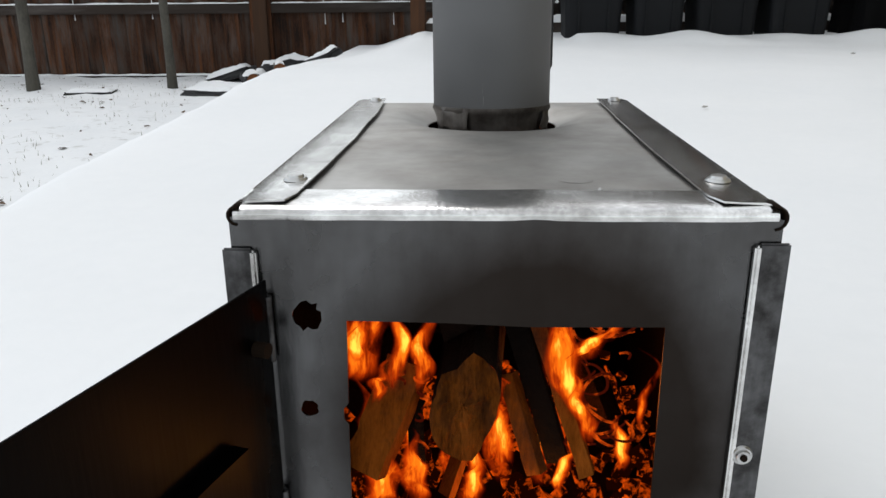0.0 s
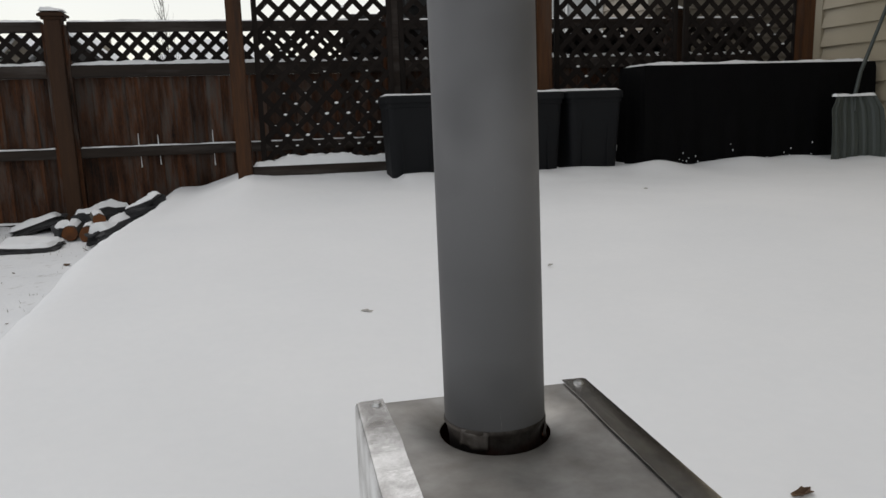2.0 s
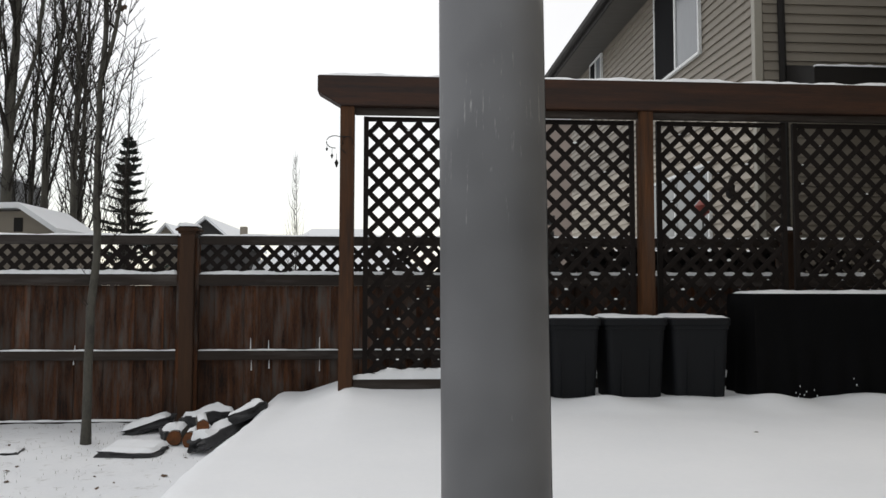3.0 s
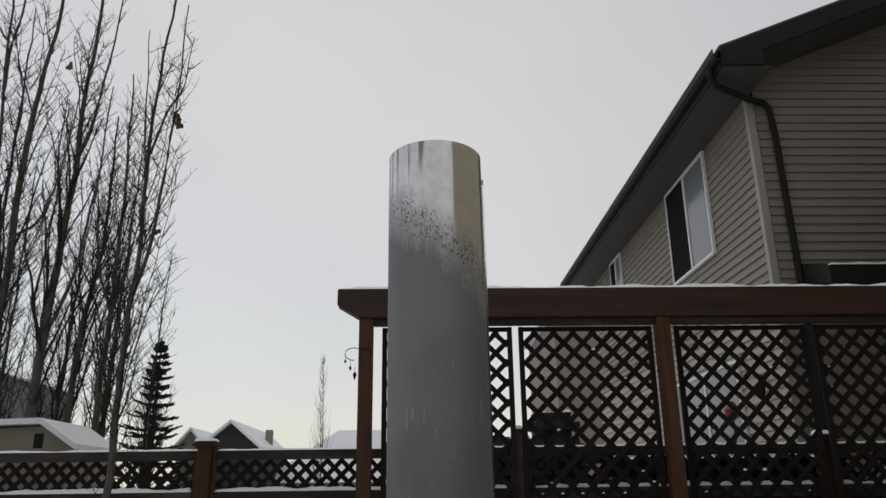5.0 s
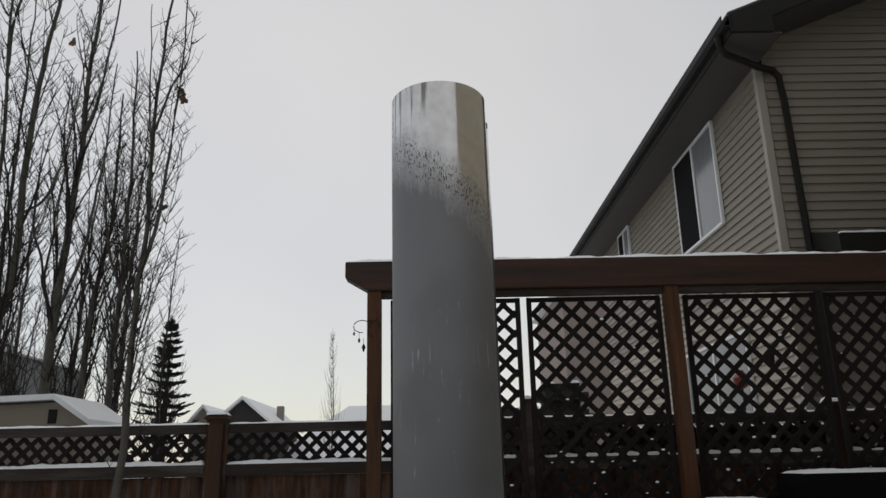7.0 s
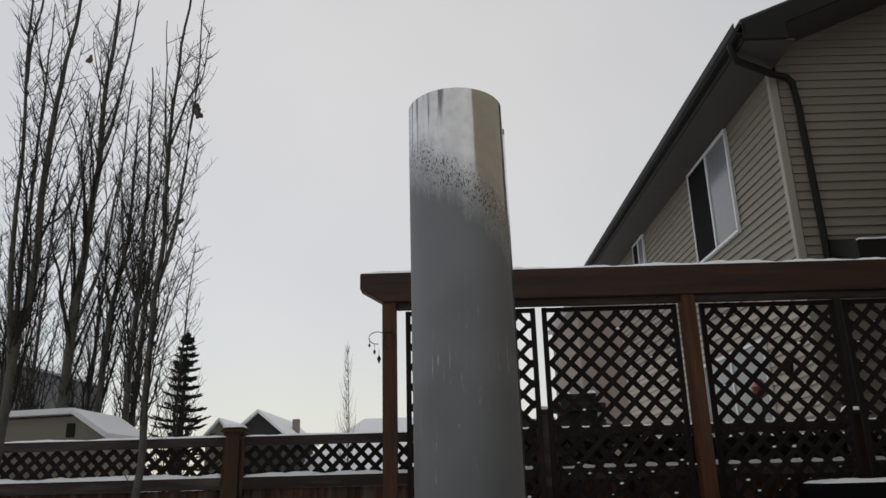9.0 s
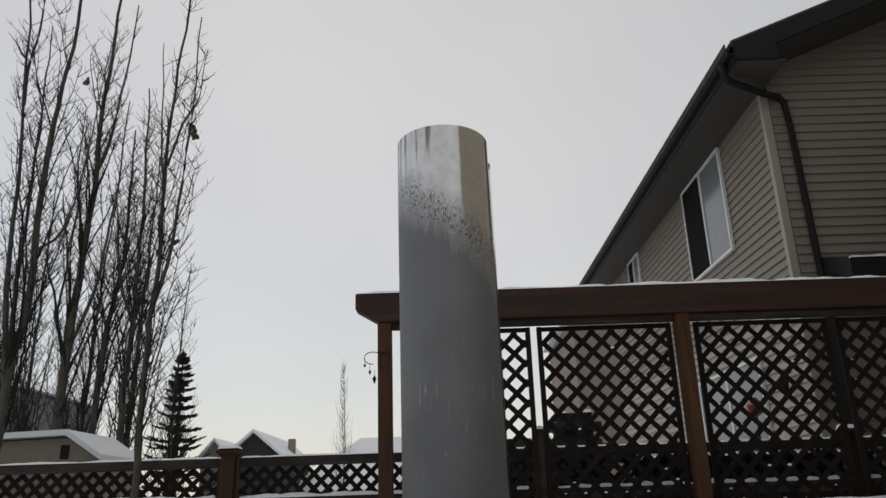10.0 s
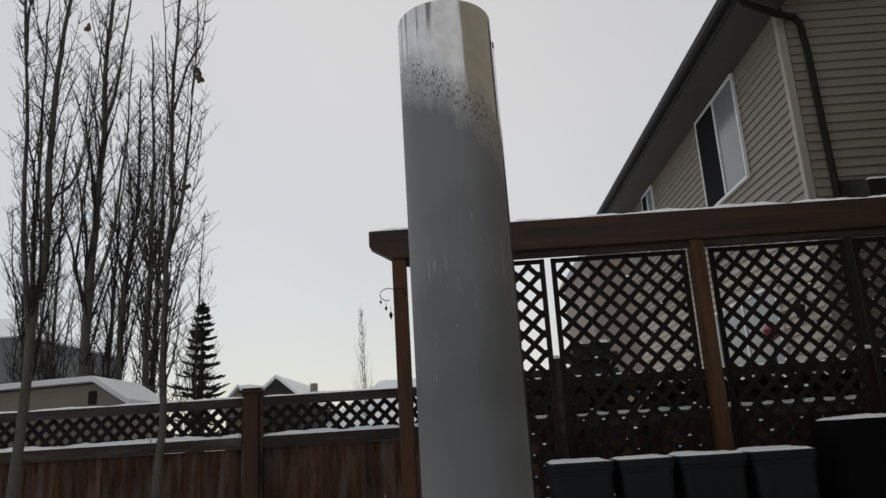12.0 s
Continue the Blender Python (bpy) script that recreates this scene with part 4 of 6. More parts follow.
def stove():
    s = thing("wood_stove", "small sheet-steel camp stove, sooty front, door open, fire inside", "stove", at=(0, 0, 0))
    W, D, BOT = 0.163, 0.503, -0.315
    # front sheet with firing opening and draught holes
    outline = [(-0.169, -0.0045), (0.169, -0.0045), (0.169, BOT), (-0.169, BOT)]
    opening = [(-0.0985, -0.0735), (-0.03, -0.0745), (0.02, -0.0765), (0.07, -0.076), (0.1045, -0.0755), (0.1055, -0.24), (-0.102, -0.24), (-0.1005, -0.150), (-0.1035, -0.146), (-0.1035, -0.138), (-0.1, -0.134)]
    sheet(outline, [opening, ring(-0.124, -0.0705, 0.0098, 20, 0.004), ring(-0.1265, -0.138, 0.0058, 16, 0.003)], "xz", 0.0028, 0.0016, "front_panel", STEEL_FRONT, s, "dark sheet steel front with a smoke stain round its opening")
    # rolled upper edge of the front sheet, folded back over the top
    prof = [(0.0018, -0.0060), (0.0012, -0.0035), (0.0018, -0.0012), (0.0038, 0.0006), (0.0075, 0.0018), (0.014, 0.0026), (0.028, 0.0030), (0.0445, 0.0030), (0.0445, 0.0018), (0.012, 0.0010), (0.006, -0.001), (0.0046, -0.0060)]
    n = 34
    verts, faces = [], []
    for i in range(n + 1):
        x = -0.166 + 0.332 * i / n
        sag = 0.0009 * noise.noise((x * 22, 0, 3))
        for y, z in prof:
            verts.append((x, y + sag, z + sag * 0.8))
    k = len(prof)
    for i in range(n):
        for j in range(k):
            a, b = i * k + j, i * k + (j + 1) % k
            faces.append((a, a + k, b + k, b))
    faces += [tuple(range(k)), tuple(n * k + j for j in range(k))[::-1]]
    raw("front_lip", verts, faces, STEEL_STRIP, s, "bright folded steel lip", True)
    # top sheet with the flue hole
    hx, hy, hr = -0.001, 0.403, 0.0705
    corners = [math.atan2(cy - hy, cx - hx) for cx in (-W, W) for cy in (0.006, D)]
    angles = sorted([2 * math.pi * k / 110 - math.pi for k in range(110)] + corners)
    verts, faces = [], []
    m = 22
    for th in angles:
        c, sn = math.cos(th), math.sin(th)
        reach = min(((W if c > 0 else -W) - hx) / c if abs(c) > 1e-6 else 9, ((D if sn > 0 else 0.006) - hy) / sn if abs(sn) > 1e-6 else 9)
        for b in range(m + 1):
            d = hr + (reach - hr) * (b / m) ** 1.5
            x, y = hx + c * d, hy + sn * d
            dish = max(0.0, 1 - (d - hr) / 0.05)
            edge = min(1.0, (reach - d) / 0.02)
            verts.append((x, y, -0.0125 * dish * dish * edge + 0.0008 * edge * noise.noise((x * 12, y * 12, 2))))
    n = len(angles)
    for a in range(n):
        for b in range(m):
            q, r = a * (m + 1) + b, ((a + 1) % n) * (m + 1) + b
            faces.append((q, q + 1, r + 1, r))
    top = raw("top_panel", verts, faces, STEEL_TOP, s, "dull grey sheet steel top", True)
    top.modifiers.new("thickness", "SOLIDIFY").thickness = 0.0012
    # side flanges folded over the top, wavy inner edge, curled at the front
    for sg in (-1, 1):
        verts, faces = [], []
        m = 30
        for i in range(m + 1):
            y = 0.010 + (D - 0.006) * i / m
            wav = 0.0022 * noise.noise((y * 9, sg * 3.0, 1)) - 0.004 * math.sin(math.pi * i / m)
            lift = 0.0012 + 0.0012 * noise.noise((y * 7, sg * 2.0, 8))
            inner = 0.1305 + wav
            if i == 0:
                inner = 0.135
            pr = [(inner, 0.0038 + max(0, lift)), (0.145, 0.0042), (0.160, 0.0040), (0.1665, 0.0022), (0.1695, -0.002), (0.1700, -0.012), (0.1698, -0.05), (0.1690, BOT), (0.1675, BOT), (0.1680, -0.012), (0.1655, 0.0008), (0.158, 0.0026), (inner, 0.0026 + max(0, lift))]
            for x, z in pr:
                verts.append((sg * x, y, z))
        k = len(pr)
        for i in range(m):
            for j in range(k):
                a, b = i * k + j, i * k + (j + 1) % k
                faces.append((a, a + k, b + k, b) if sg < 0 else (b, b + k, a + k, a))
        faces += [tuple(range(k)), tuple(m * k + j for j in range(k))[::-1]]
        raw("side_panel", verts, faces, STEEL_STRIP, s, "bent steel side with bright top flange", True)
        # curled open end of the flange at the front corner; its dark hollow is painted black
        cv, cf = [], []
        for i in range(8):
            g = radians(95 - 26 * i)
            for yy in (-0.001, 0.016):
                r = 0.0066
                cv.append((sg * (0.1635 + r * math.cos(g)), yy + 0.002, -0.0040 + r * math.sin(g) + 0.0005))
        for i in range(7):
            cf.append((2 * i, 2 * i + 1, 2 * i + 3, 2 * i + 2))
        ob = raw("curl", cv, cf, SOOT, s, "rolled corner, its dark opening coloured black", True)
        so = ob.modifiers.new("thickness", "SOLIDIFY")
        so.thickness = 0.0014
        # upright corner strip on the front
        top = -0.024 if sg < 0 else -0.0185
        bm = bmesh.new()
        x0, x1 = sorted((sg * 0.1552, sg * 0.1742))
        slab(x0, x1, -0.0015, 0.0018, BOT, top, 0.0012, bm)
        part("corner_strip", bm, STEEL_CORNER, s, "dark scuffed steel angle strip")
        bm = slab(*sorted((sg * 0.1522, sg * 0.1562)), -0.004, 0.0018, BOT, top - 0.001, 0.0015)
        part("strip_fold", bm, STEEL_STRIP, s)
    rivet(s, (-0.141, 0.066, 0.0046), 0.0085)
    rivet(s, (0.1475, 0.066, 0.0046), 0.0085)
    rivet(s, (-0.1415, 0.487, 0.0046), 0.0075)
    rivet(s, (0.1475, 0.487, 0.0046), 0.0075)
    rivet(s, (0.161, -0.0018, -0.165), 0.0072, "y", "washer")
    bm = bmesh.new()
    bmesh.ops.create_cone(bm, segments=12, radius1=0.0026, radius2=0.0022, depth=0.0016, cap_ends=True, matrix=Matrix.Translation((0.161, -0.0062, -0.165)) @ Matrix.Rotation(radians(90), 4, "X"))
    part("screw_socket", bm, SOOT, s)
    part("back_panel", slab(-W, W, D - 0.002, D, BOT, -0.002), SOOT, s)
    part("bottom_panel", slab(-W, W, 0.008, D - 0.003, BOT, BOT + 0.003), SOOT, s)
    for sg in (-1, 1):
        x0, x1 = sorted((sg * 0.158, sg * 0.161))
        part("inner_lining", slab(x0, x1, 0.009, D - 0.004, BOT + 0.004, -0.004), SOOT, s)
    part("inner_lining", slab(-0.157, 0.157, 0.009, 0.27, -0.0060, -0.0040), SOOT, s)
    for x in (-0.14, 0.14):
        for y in (0.04, 0.46):
            part("leg", slab(x - 0.012, x + 0.012, y - 0.012, y + 0.012, -0.375, BOT, 0.002), STEEL_CORNER, s)
    # dimple and specks on the top
    bm = bmesh.new()
    bmesh.ops.create_uvsphere(bm, u_segments=20, v_segments=8, radius=1, matrix=Matrix.Translation((0.055, 0.085, 0.0002)) @ Matrix.Diagonal((0.012, 0.009, 0.0005, 1)))
    part("dent", bm, STEEL_TOP, s, smooth=True)
    bm = bmesh.new()
    bmesh.ops.create_uvsphere(bm, u_segments=10, v_segments=6, radius=0.0016, matrix=Matrix.Translation((0.067, 0.053, 0.0012)))
    part("weld_bead", bm, SCREW, s)
    # open door: sheet with turned edges, hinged at the opening's side
    d = new("door")
    d.parent = s
    d["label"] = "open sooty steel door with folded edges"
    d.location = (-0.1475, -0.004, 0)
    d.rotation_euler = (0, 0, radians(-106.8))
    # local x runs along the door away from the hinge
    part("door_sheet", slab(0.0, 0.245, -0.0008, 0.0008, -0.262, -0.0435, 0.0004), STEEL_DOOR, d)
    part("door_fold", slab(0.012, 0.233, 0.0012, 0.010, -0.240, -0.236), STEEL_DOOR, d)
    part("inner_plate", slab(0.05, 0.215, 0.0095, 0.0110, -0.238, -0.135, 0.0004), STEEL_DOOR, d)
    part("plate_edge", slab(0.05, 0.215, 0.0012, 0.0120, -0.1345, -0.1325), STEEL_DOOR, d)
    hb = bmesh.new()
    bmesh.ops.create_cone(hb, segments=16, radius1=0.005, radius2=0.005, depth=0.012, cap_ends=True, matrix=Matrix.Translation((0.018, 0.004, -0.083)) @ Matrix.Rotation(radians(90), 4, "X"))
    part("door_rivet", hb, SOOT, d)
    v, f = tube([(-0.1475, -0.003, -0.055), (-0.1475, -0.003, -0.10)], [0.003, 0.003], 10)
    raw("hinge", v, f, STEEL_CORNER, s)
    v, f = tube([(-0.1475, -0.003, -0.20), (-0.1475, -0.003, -0.25)], [0.003, 0.003], 10)
    raw("hinge", v, f, STEEL_CORNER, s)
    return s


stove()


# ---- flue pipe ----
def flue_pipe():
    p = thing("stove_pipe", "tall grey steel flue pipe, shiny wet rim, standing on stove", "chimney pipe", at=(0, 0, 0))
    B, T, R = Vector((-0.0015, 0.4005, -0.012)), Vector((-0.006, 0.456, 1.257)), 0.0635
    ax = (T - B).normalized()
    u = Vector((1, 0, 0))
    u = (u - ax * u.dot(ax)).normalized()
    w = ax.cross(u)
    L = (T - B).length

    def surf(profile, a0, a1, n, close):
        """Turn (radius, height) pairs about the pipe's axis."""
        verts, faces = [], []
        k = len(profile)
        for i in range(n if close else n + 1):
            g = a0 + (a1 - a0) * i / n
            for r, h in profile:
                q = B + ax * h + (u * math.cos(g) + w * math.sin(g)) * r
                verts.append((q.x, q.y, q.z))
        m = n if close else n + 1
        for i in range(n):
            for j in range(k - 1):
                a, b = i * k + j, ((i + 1) % m) * k + j
                faces.append((a, b, b + 1, a + 1))
        return verts, faces

    hs = [0.022 + (L - 0.022) * i / 24 for i in range(25)]
    prof = [(R, h) for h in hs] + [(R - 0.0012, L), (R - 0.0012, 0.06)]
    v, f = surf(prof, 0, 2 * math.pi, 72, True)
    raw("pipe_wall", v, f, STEEL_PIPE, p, "", True)
    prof = [(R - 0.0060, -0.03), (R - 0.0045, 0.0), (R - 0.0024, 0.012), (R - 0.0002, 0.018), (R + 0.0014, 0.021), (R + 0.0008, 0.0245), (R - 0.0016, 0.0245)]
    v, f = surf(prof, 0, 2 * math.pi, 72, True)
    raw("crimped_collar", v, f, STEEL_COLLAR, p, "smoke-darkened crimped collar", True)
    # bent tabs of the collar
    for g0, g1, h0, h1, out in ((radians(-146), radians(-112), 0.000, 0.024, 0.0030), (radians(-34), radians(-20), -0.002, 0.020, 0.0014), (radians(60), radians(90), 0.0, 0.024, 0.004)):
        prof = [(R + 0.0002 + out * t * (0.6 + 0.4 * math.sin(t * 5)), h1 + (h0 - h1) * t) for t in (0, 0.25, 0.5, 0.75, 1.0)]
        v, f = surf(prof, g0, g1, 8, False)
        v = [tuple(Vector(c) + Vector((noise.noise((c[0] * 90, c[1] * 90, c[2] * 90)), noise.noise((c[1] * 90, c[2] * 80, 4)), 0)) * 0.0042) for c in v]
        ob = raw("tab", v, f, STEEL_COLLAR, p, "", True)
        so = ob.modifiers.new("thickness", "SOLIDIFY")
        so.thickness = 0.0007
    # lapped seam up one side
    prof = [(R + 0.0004, 0.06), (R + 0.0026, 0.065), (R + 0.0026, L - 0.028), (R + 0.0004, L - 0.026)]
    v, f = surf(prof, radians(2), radians(16), 6, False)
    raw("seam", v, f, STEEL_PIPE, p, "", True)


STEEL_COLLAR = steel("collar_steel", (0.115, 0.105, 0.098), 0.45, cloudy=26.0, deep=0.3, streak=0.94)
flue_pipe()


# ---- fire and firewood ----
def split_log(name, a, b, r, sides, mat, label, seed):
    """A split piece: irregular wedge section, rough faces."""
    a, b = Vector(a), Vector(b)
    d = (b - a).normalized()
    u = d.cross(Vector((0, 0, 1)))
    u = (u if u.length > 0.1 else d.cross(Vector((0, 1, 0)))).normalized()
    w = u.cross(d)
    rnd = random.Random(seed)
    sec = sorted(rnd.uniform(0, 2 * math.pi) for _ in range(sides)) if sides > 4 else [2 * math.pi * (k + 0.3 * rnd.random()) / sides for k in range(sides)]
    rad = [r * rnd.uniform(0.75, 1.2) for _ in range(sides)]
    verts, faces = [], []
    n = 10
    for i in range(n + 1):
        t = i / n
        for g, q in zip(sec, rad):
            k = q * (1 + 0.12 * noise.noise((t * 5, g * 2, seed)) + 0.05 * noise.noise((t * 19, g * 3, seed)))
            p = a + (b - a) * t + (u * math.cos(g) + w * math.sin(g)) * k
            verts.append(tuple(p))
    for i in range(n):
        for j in range(sides):
            x, y = i * sides + j, i * sides + (j + 1) % sides
            faces.append((x, y, y + sides, x + sides))
    faces += [tuple(range(sides))[::-1], tuple(n * sides + j for j in range(sides))]
    ob = raw(name, verts, faces, mat)
    tagged(ob, label, "firewood", "firewood in the stove")
    return ob


def round_log(a, b, rx, rz, seed):
    """The big log: dark bark, pale rough sawn end towards the door."""
    l = thing("firewood", "large split log, pale sawn end, leaning in the fire", "firewood", "firewood in the stove")
    a, b = Vector(a), Vector(b)
    n, k = 26, 9
    verts, faces = [], []

    def radius(g):
        return 1 + 0.26 * noise.noise((math.cos(g) * 1.5, math.sin(g) * 1.3, seed)) + 0.05 * noise.noise((math.cos(g) * 5, math.sin(g) * 5, seed)) - 0.16 * max(0, math.cos(g - 2.6)) ** 3

    for i in range(k + 1):
        c = a.lerp(b, i / k)
        for j in range(n):
            g = 6.28319 * j / n
            r = radius(g) * (1 + 0.05 * noise.noise((i * 0.8, g * 2, seed)))
            verts.append((c.x + rx * r * math.cos(g) + 0.10 * rz * r * math.sin(g), c.y, c.z + rz * r * math.sin(g)))
    for i in range(k):
        for j in range(n):
            x, y = i * n + j, i * n + (j + 1) % n
            faces.append((x, y, y + n, x + n))
    faces.append(tuple(k * n + j for j in range(n)))
    raw("bark", verts, faces, CHAR, l, "charred bark")
    ev, ef = [], []
    rings = 7
    for q in range(rings + 1):
        t = 1 - q / rings
        for j in range(n):
            v = verts[j]
            bumpy = 0.0022 * noise.noise((v[0] * t * 140, v[2] * t * 60, seed)) + 0.002 * noise.noise((j * 0.9, t * 3, 2))
            ev.append((a.x + (v[0] - a.x) * t, a.y - 0.0008 + bumpy * min(1, 3 * (1 - t)), a.z + (v[2] - a.z) * t))
    for q in range(rings):
        for j in range(n):
            x, y = q * n + j, q * n + (j + 1) % n
            ef.append((y, x, x + n, y + n))
    raw("sawn_end", ev, ef, LOG_END, l, "pale brown rough sawn end")


LOG_END = material("sawn_log_end", (0.016, 0.0045, 0.0010), (0.160, 0.048, 0.0080), 0.85, 0, (70, 70, 16), 60, 0.5, 0.8, stain=(0.012, 0.008, 0.006), stain_scale=(24, 24, 14), stain_at=0.60, spec=0.0)
round_log((-0.024, 0.030, -0.150), (-0.005, 0.29, -0.10), 0.026, 0.041, 3)
split_log("firewood", (-0.026, 0.060, -0.088), (0.0, 0.30, -0.07), 0.034, 7, CHAR, "thick blackened log across the top of the fire", 31)
split_log("firewood", (-0.094, 0.03, -0.205), (-0.062, 0.06, -0.132), 0.018, 4, SPLIT, "split stick in the fire, firelight put in as orange colour", 5)
split_log("firewood", (-0.058, 0.04, -0.215), (-0.066, 0.09, -0.125), 0.006, 4, CHAR, "thin charred stick in the fire", 37)
split_log("firewood", (0.066, 0.025, -0.200), (0.026, 0.06, -0.082), 0.0088, 4, SPLIT, "thin split stick leaning across the fire", 8)
split_log("firewood", (0.029, 0.030, -0.205), (0.008, 0.06, -0.140), 0.009, 4, SPLIT, "thin charred stick in the fire", 11)
split_log("firewood", (0.048, 0.045, -0.205), (0.008, 0.08, -0.080), 0.010, 5, CHAR, "charred stick leaning in the fire", 13)
split_log("firewood", (0.10, 0.14, -0.24), (0.06, 0.33, -0.15), 0.026, 6, CHAR, "blackened log at the side of the fire", 17)
split_log("firewood", (-0.115, 0.14, -0.21), (-0.06, 0.36, -0.17), 0.026, 6, CHAR, "blackened log behind the fire", 19)
split_log("firewood", (-0.04, 0.05, -0.24), (-0.012, 0.09, -0.17), 0.010, 5, SPLIT, "short stick in the embers", 23)


def ember_bed():
    rnd = random.Random(4)
    bm = bmesh.new()
    for _ in range(420):
        c = Vector((rnd.uniform(-0.15, 0.15), 0.02 + 0.30 * rnd.random() ** 1.8, -0.30 + 0.05 * rnd.random()))
        s = rnd.uniform(0.6, 1.3)
        m = Matrix.Translation(c) @ Euler((rnd.random() * 6, rnd.random() * 6, 0)).to_matrix().to_4x4() @ Matrix.Diagonal((0.010 * s, 0.006 * s, 0.005 * s, 1))
        bmesh.ops.create_cube(bm, size=1.6, matrix=m)
    o = part("embers", bm, EMBER)
    tagged(o, "bed of glowing orange embers in the stove", "embers", kind="stuff")


ember_bed()
fire_light = bpy.data.lights.new("fire_light", "POINT")
fire_light.energy, fire_light.color, fire_light.shadow_soft_size = 0.15, (1.0, 0.40, 0.08), 0.02
fire_glow = new("fire_light", fire_light)
fire_glow.location = (0.005, 0.020, -0.235)
back_light = bpy.data.lights.new("fire_light", "POINT")
back_light.energy, back_light.color, back_light.shadow_soft_size = 0.20, (1.0, 0.22, 0.03), 0.03
back_glow = new("fire_light", back_light)
back_glow.location = (0.062, 0.11, -0.18)


def flame_tongue(parent, base, tip, width, seed, bend=0.02):
    """A twisting sheet of flame that tapers to its tip."""
    base, tip = Vector(base), Vector(tip)
    n, m = 24, 8
    verts, faces, uvs = [], [], []
    for i in range(n + 1):
        t = i / n
        c = base.lerp(tip, t) + Vector((noise.noise((t * 3.4, seed, 0)) * bend * (0.3 + t), noise.noise((t * 2.2, seed, 5)) * bend * t, 0))
        wd = width * (math.sin(math.pi * min(1, (t * 0.85 + 0.12))) ** 1.1) * (1 - 0.5 * t)
        ang = 0.8 * noise.noise((t * 2.4, seed, 9))
        for j in range(m + 1):
            s = j / m - 0.5
            off = Vector((math.cos(ang) * s * wd, math.sin(ang) * s * wd + 0.2 * wd * math.cos(s * 5), 0.25 * wd * noise.noise((s * 5, t * 6, seed))))
            verts.append(tuple(c + off))
            uvs.append((j / m, t))
    for i in range(n):
        for j in range(m):
            a = i * (m + 1) + j
            faces.append((a, a + 1, a + m + 2, a + m + 1))
    ob = raw("flame", verts, faces, FLAME, parent, "", True)
    layer = ob.data.uv_layers.new(name="flame_uv")
    for loop in ob.data.loops:
        layer.data[loop.index].uv = uvs[loop.vertex_index]
    return ob


fire = thing("fire", "orange flames and red-hot curls among burning firewood", "fire")
TONGUES = (
    # tall flames at the hinge side
    ((-0.101, 0.020, -0.128), (-0.078, 0.022, -0.058), 0.044, 1.0), ((-0.098, 0.018, -0.112), (-0.088, 0.02, -0.070), 0.026, 1.6), ((-0.073, 0.030, -0.142), (-0.067, 0.03, -0.054), 0.019, 2.2), ((-0.054, 0.028, -0.140), (-0.046, 0.03, -0.064), 0.022, 3.8), ((-0.086, 0.030, -0.150), (-0.076, 0.03, -0.112), 0.018, 3.1),
    # the bright one at the other side, forking
    ((0.056, 0.028, -0.152), (0.036, 0.03, -0.056), 0.036, 6.4), ((0.046, 0.026, -0.112), (0.094, 0.03, -0.080), 0.026, 12.1), ((0.064, 0.024, -0.176), (0.050, 0.03, -0.120), 0.020, 7.7), ((0.099, 0.022, -0.160), (0.104, 0.025, -0.100), 0.010, 8.1),
    # behind the draught hole
    ((-0.124, 0.105, -0.150), (-0.124, 0.105, -0.040), 0.026, 15.3),
    # low flames among the sticks
    ((0.016, 0.050, -0.180), (0.004, 0.055, -0.120), 0.020, 4.7), ((0.010, 0.040, -0.205), (-0.002, 0.045, -0.146), 0.022, 9.9), ((-0.085, 0.020, -0.232), (-0.078, 0.03, -0.176), 0.034, 10.9), ((-0.058, 0.024, -0.230), (-0.062, 0.03, -0.172), 0.030, 5.2), ((-0.020, 0.022, -0.230), (-0.014, 0.03, -0.186), 0.026, 9.3), ((0.046, 0.030, -0.220), (0.050, 0.04, -0.182), 0.016, 8.8), ((0.094, 0.050, -0.215), (0.088, 0.06, -0.170), 0.018, 13.4),
)
for bs, tp, wd, sd in TONGUES:
    flame_tongue(fire, bs, tp, wd, sd, 0.014)
rnd_flame = random.Random(41)
for k in range(7):
    fx = -0.092 + 0.026 * k + rnd_flame.uniform(-0.005, 0.005)
    fy = rnd_flame.uniform(0.065, 0.105)
    flame_tongue(fire, (fx, fy, -0.262), (fx + rnd_flame.uniform(-0.02, 0.015), fy + 0.01, rnd_flame.uniform(-0.195, -0.155)), rnd_flame.uniform(0.018, 0.032), 20.3 + 1.7 * k)


def hot_curl(c, size, seed):
    """One burning wood shaving: a thin curled thread, red-hot in patches."""
    rnd = random.Random(seed)
    a0, turn, rise = rnd.uniform(0, 6.28), rnd.uniform(2.0, 4.6) * rnd.choice((-1, 1)), rnd.uniform(-0.6, 1.6)
    path = []
    for i in range(15):
        t = i / 14
        a = a0 + turn * t
        path.append((c[0] + size * math.cos(a) * (0.6 + 0.5 * t), c[1] + size * 0.5 * math.sin(a * 0.7), c[2] + size * (math.sin(a) * (0.9 - 0.3 * t) + rise * (t - 0.5))))
    v, f = tube(path, [0.0007 + 0.0005 * math.sin(3.14 * i / 14) for i in range(15)], 5)
    raw("shaving", v, f, HOT, fire, "", True)


rnd_curl = random.Random(77)
for k in range(34):
    hot_curl((rnd_curl.uniform(0.052, 0.100), rnd_curl.uniform(0.035, 0.10), rnd_curl.uniform(-0.215, -0.078)), rnd_curl.uniform(0.006, 0.018), 100 + k)
for k in range(9):
    hot_curl((rnd_curl.uniform(-0.072, -0.05), rnd_curl.uniform(0.03, 0.06), rnd_curl.uniform(-0.20, -0.11)), rnd_curl.uniform(0.003, 0.008), 200 + k)


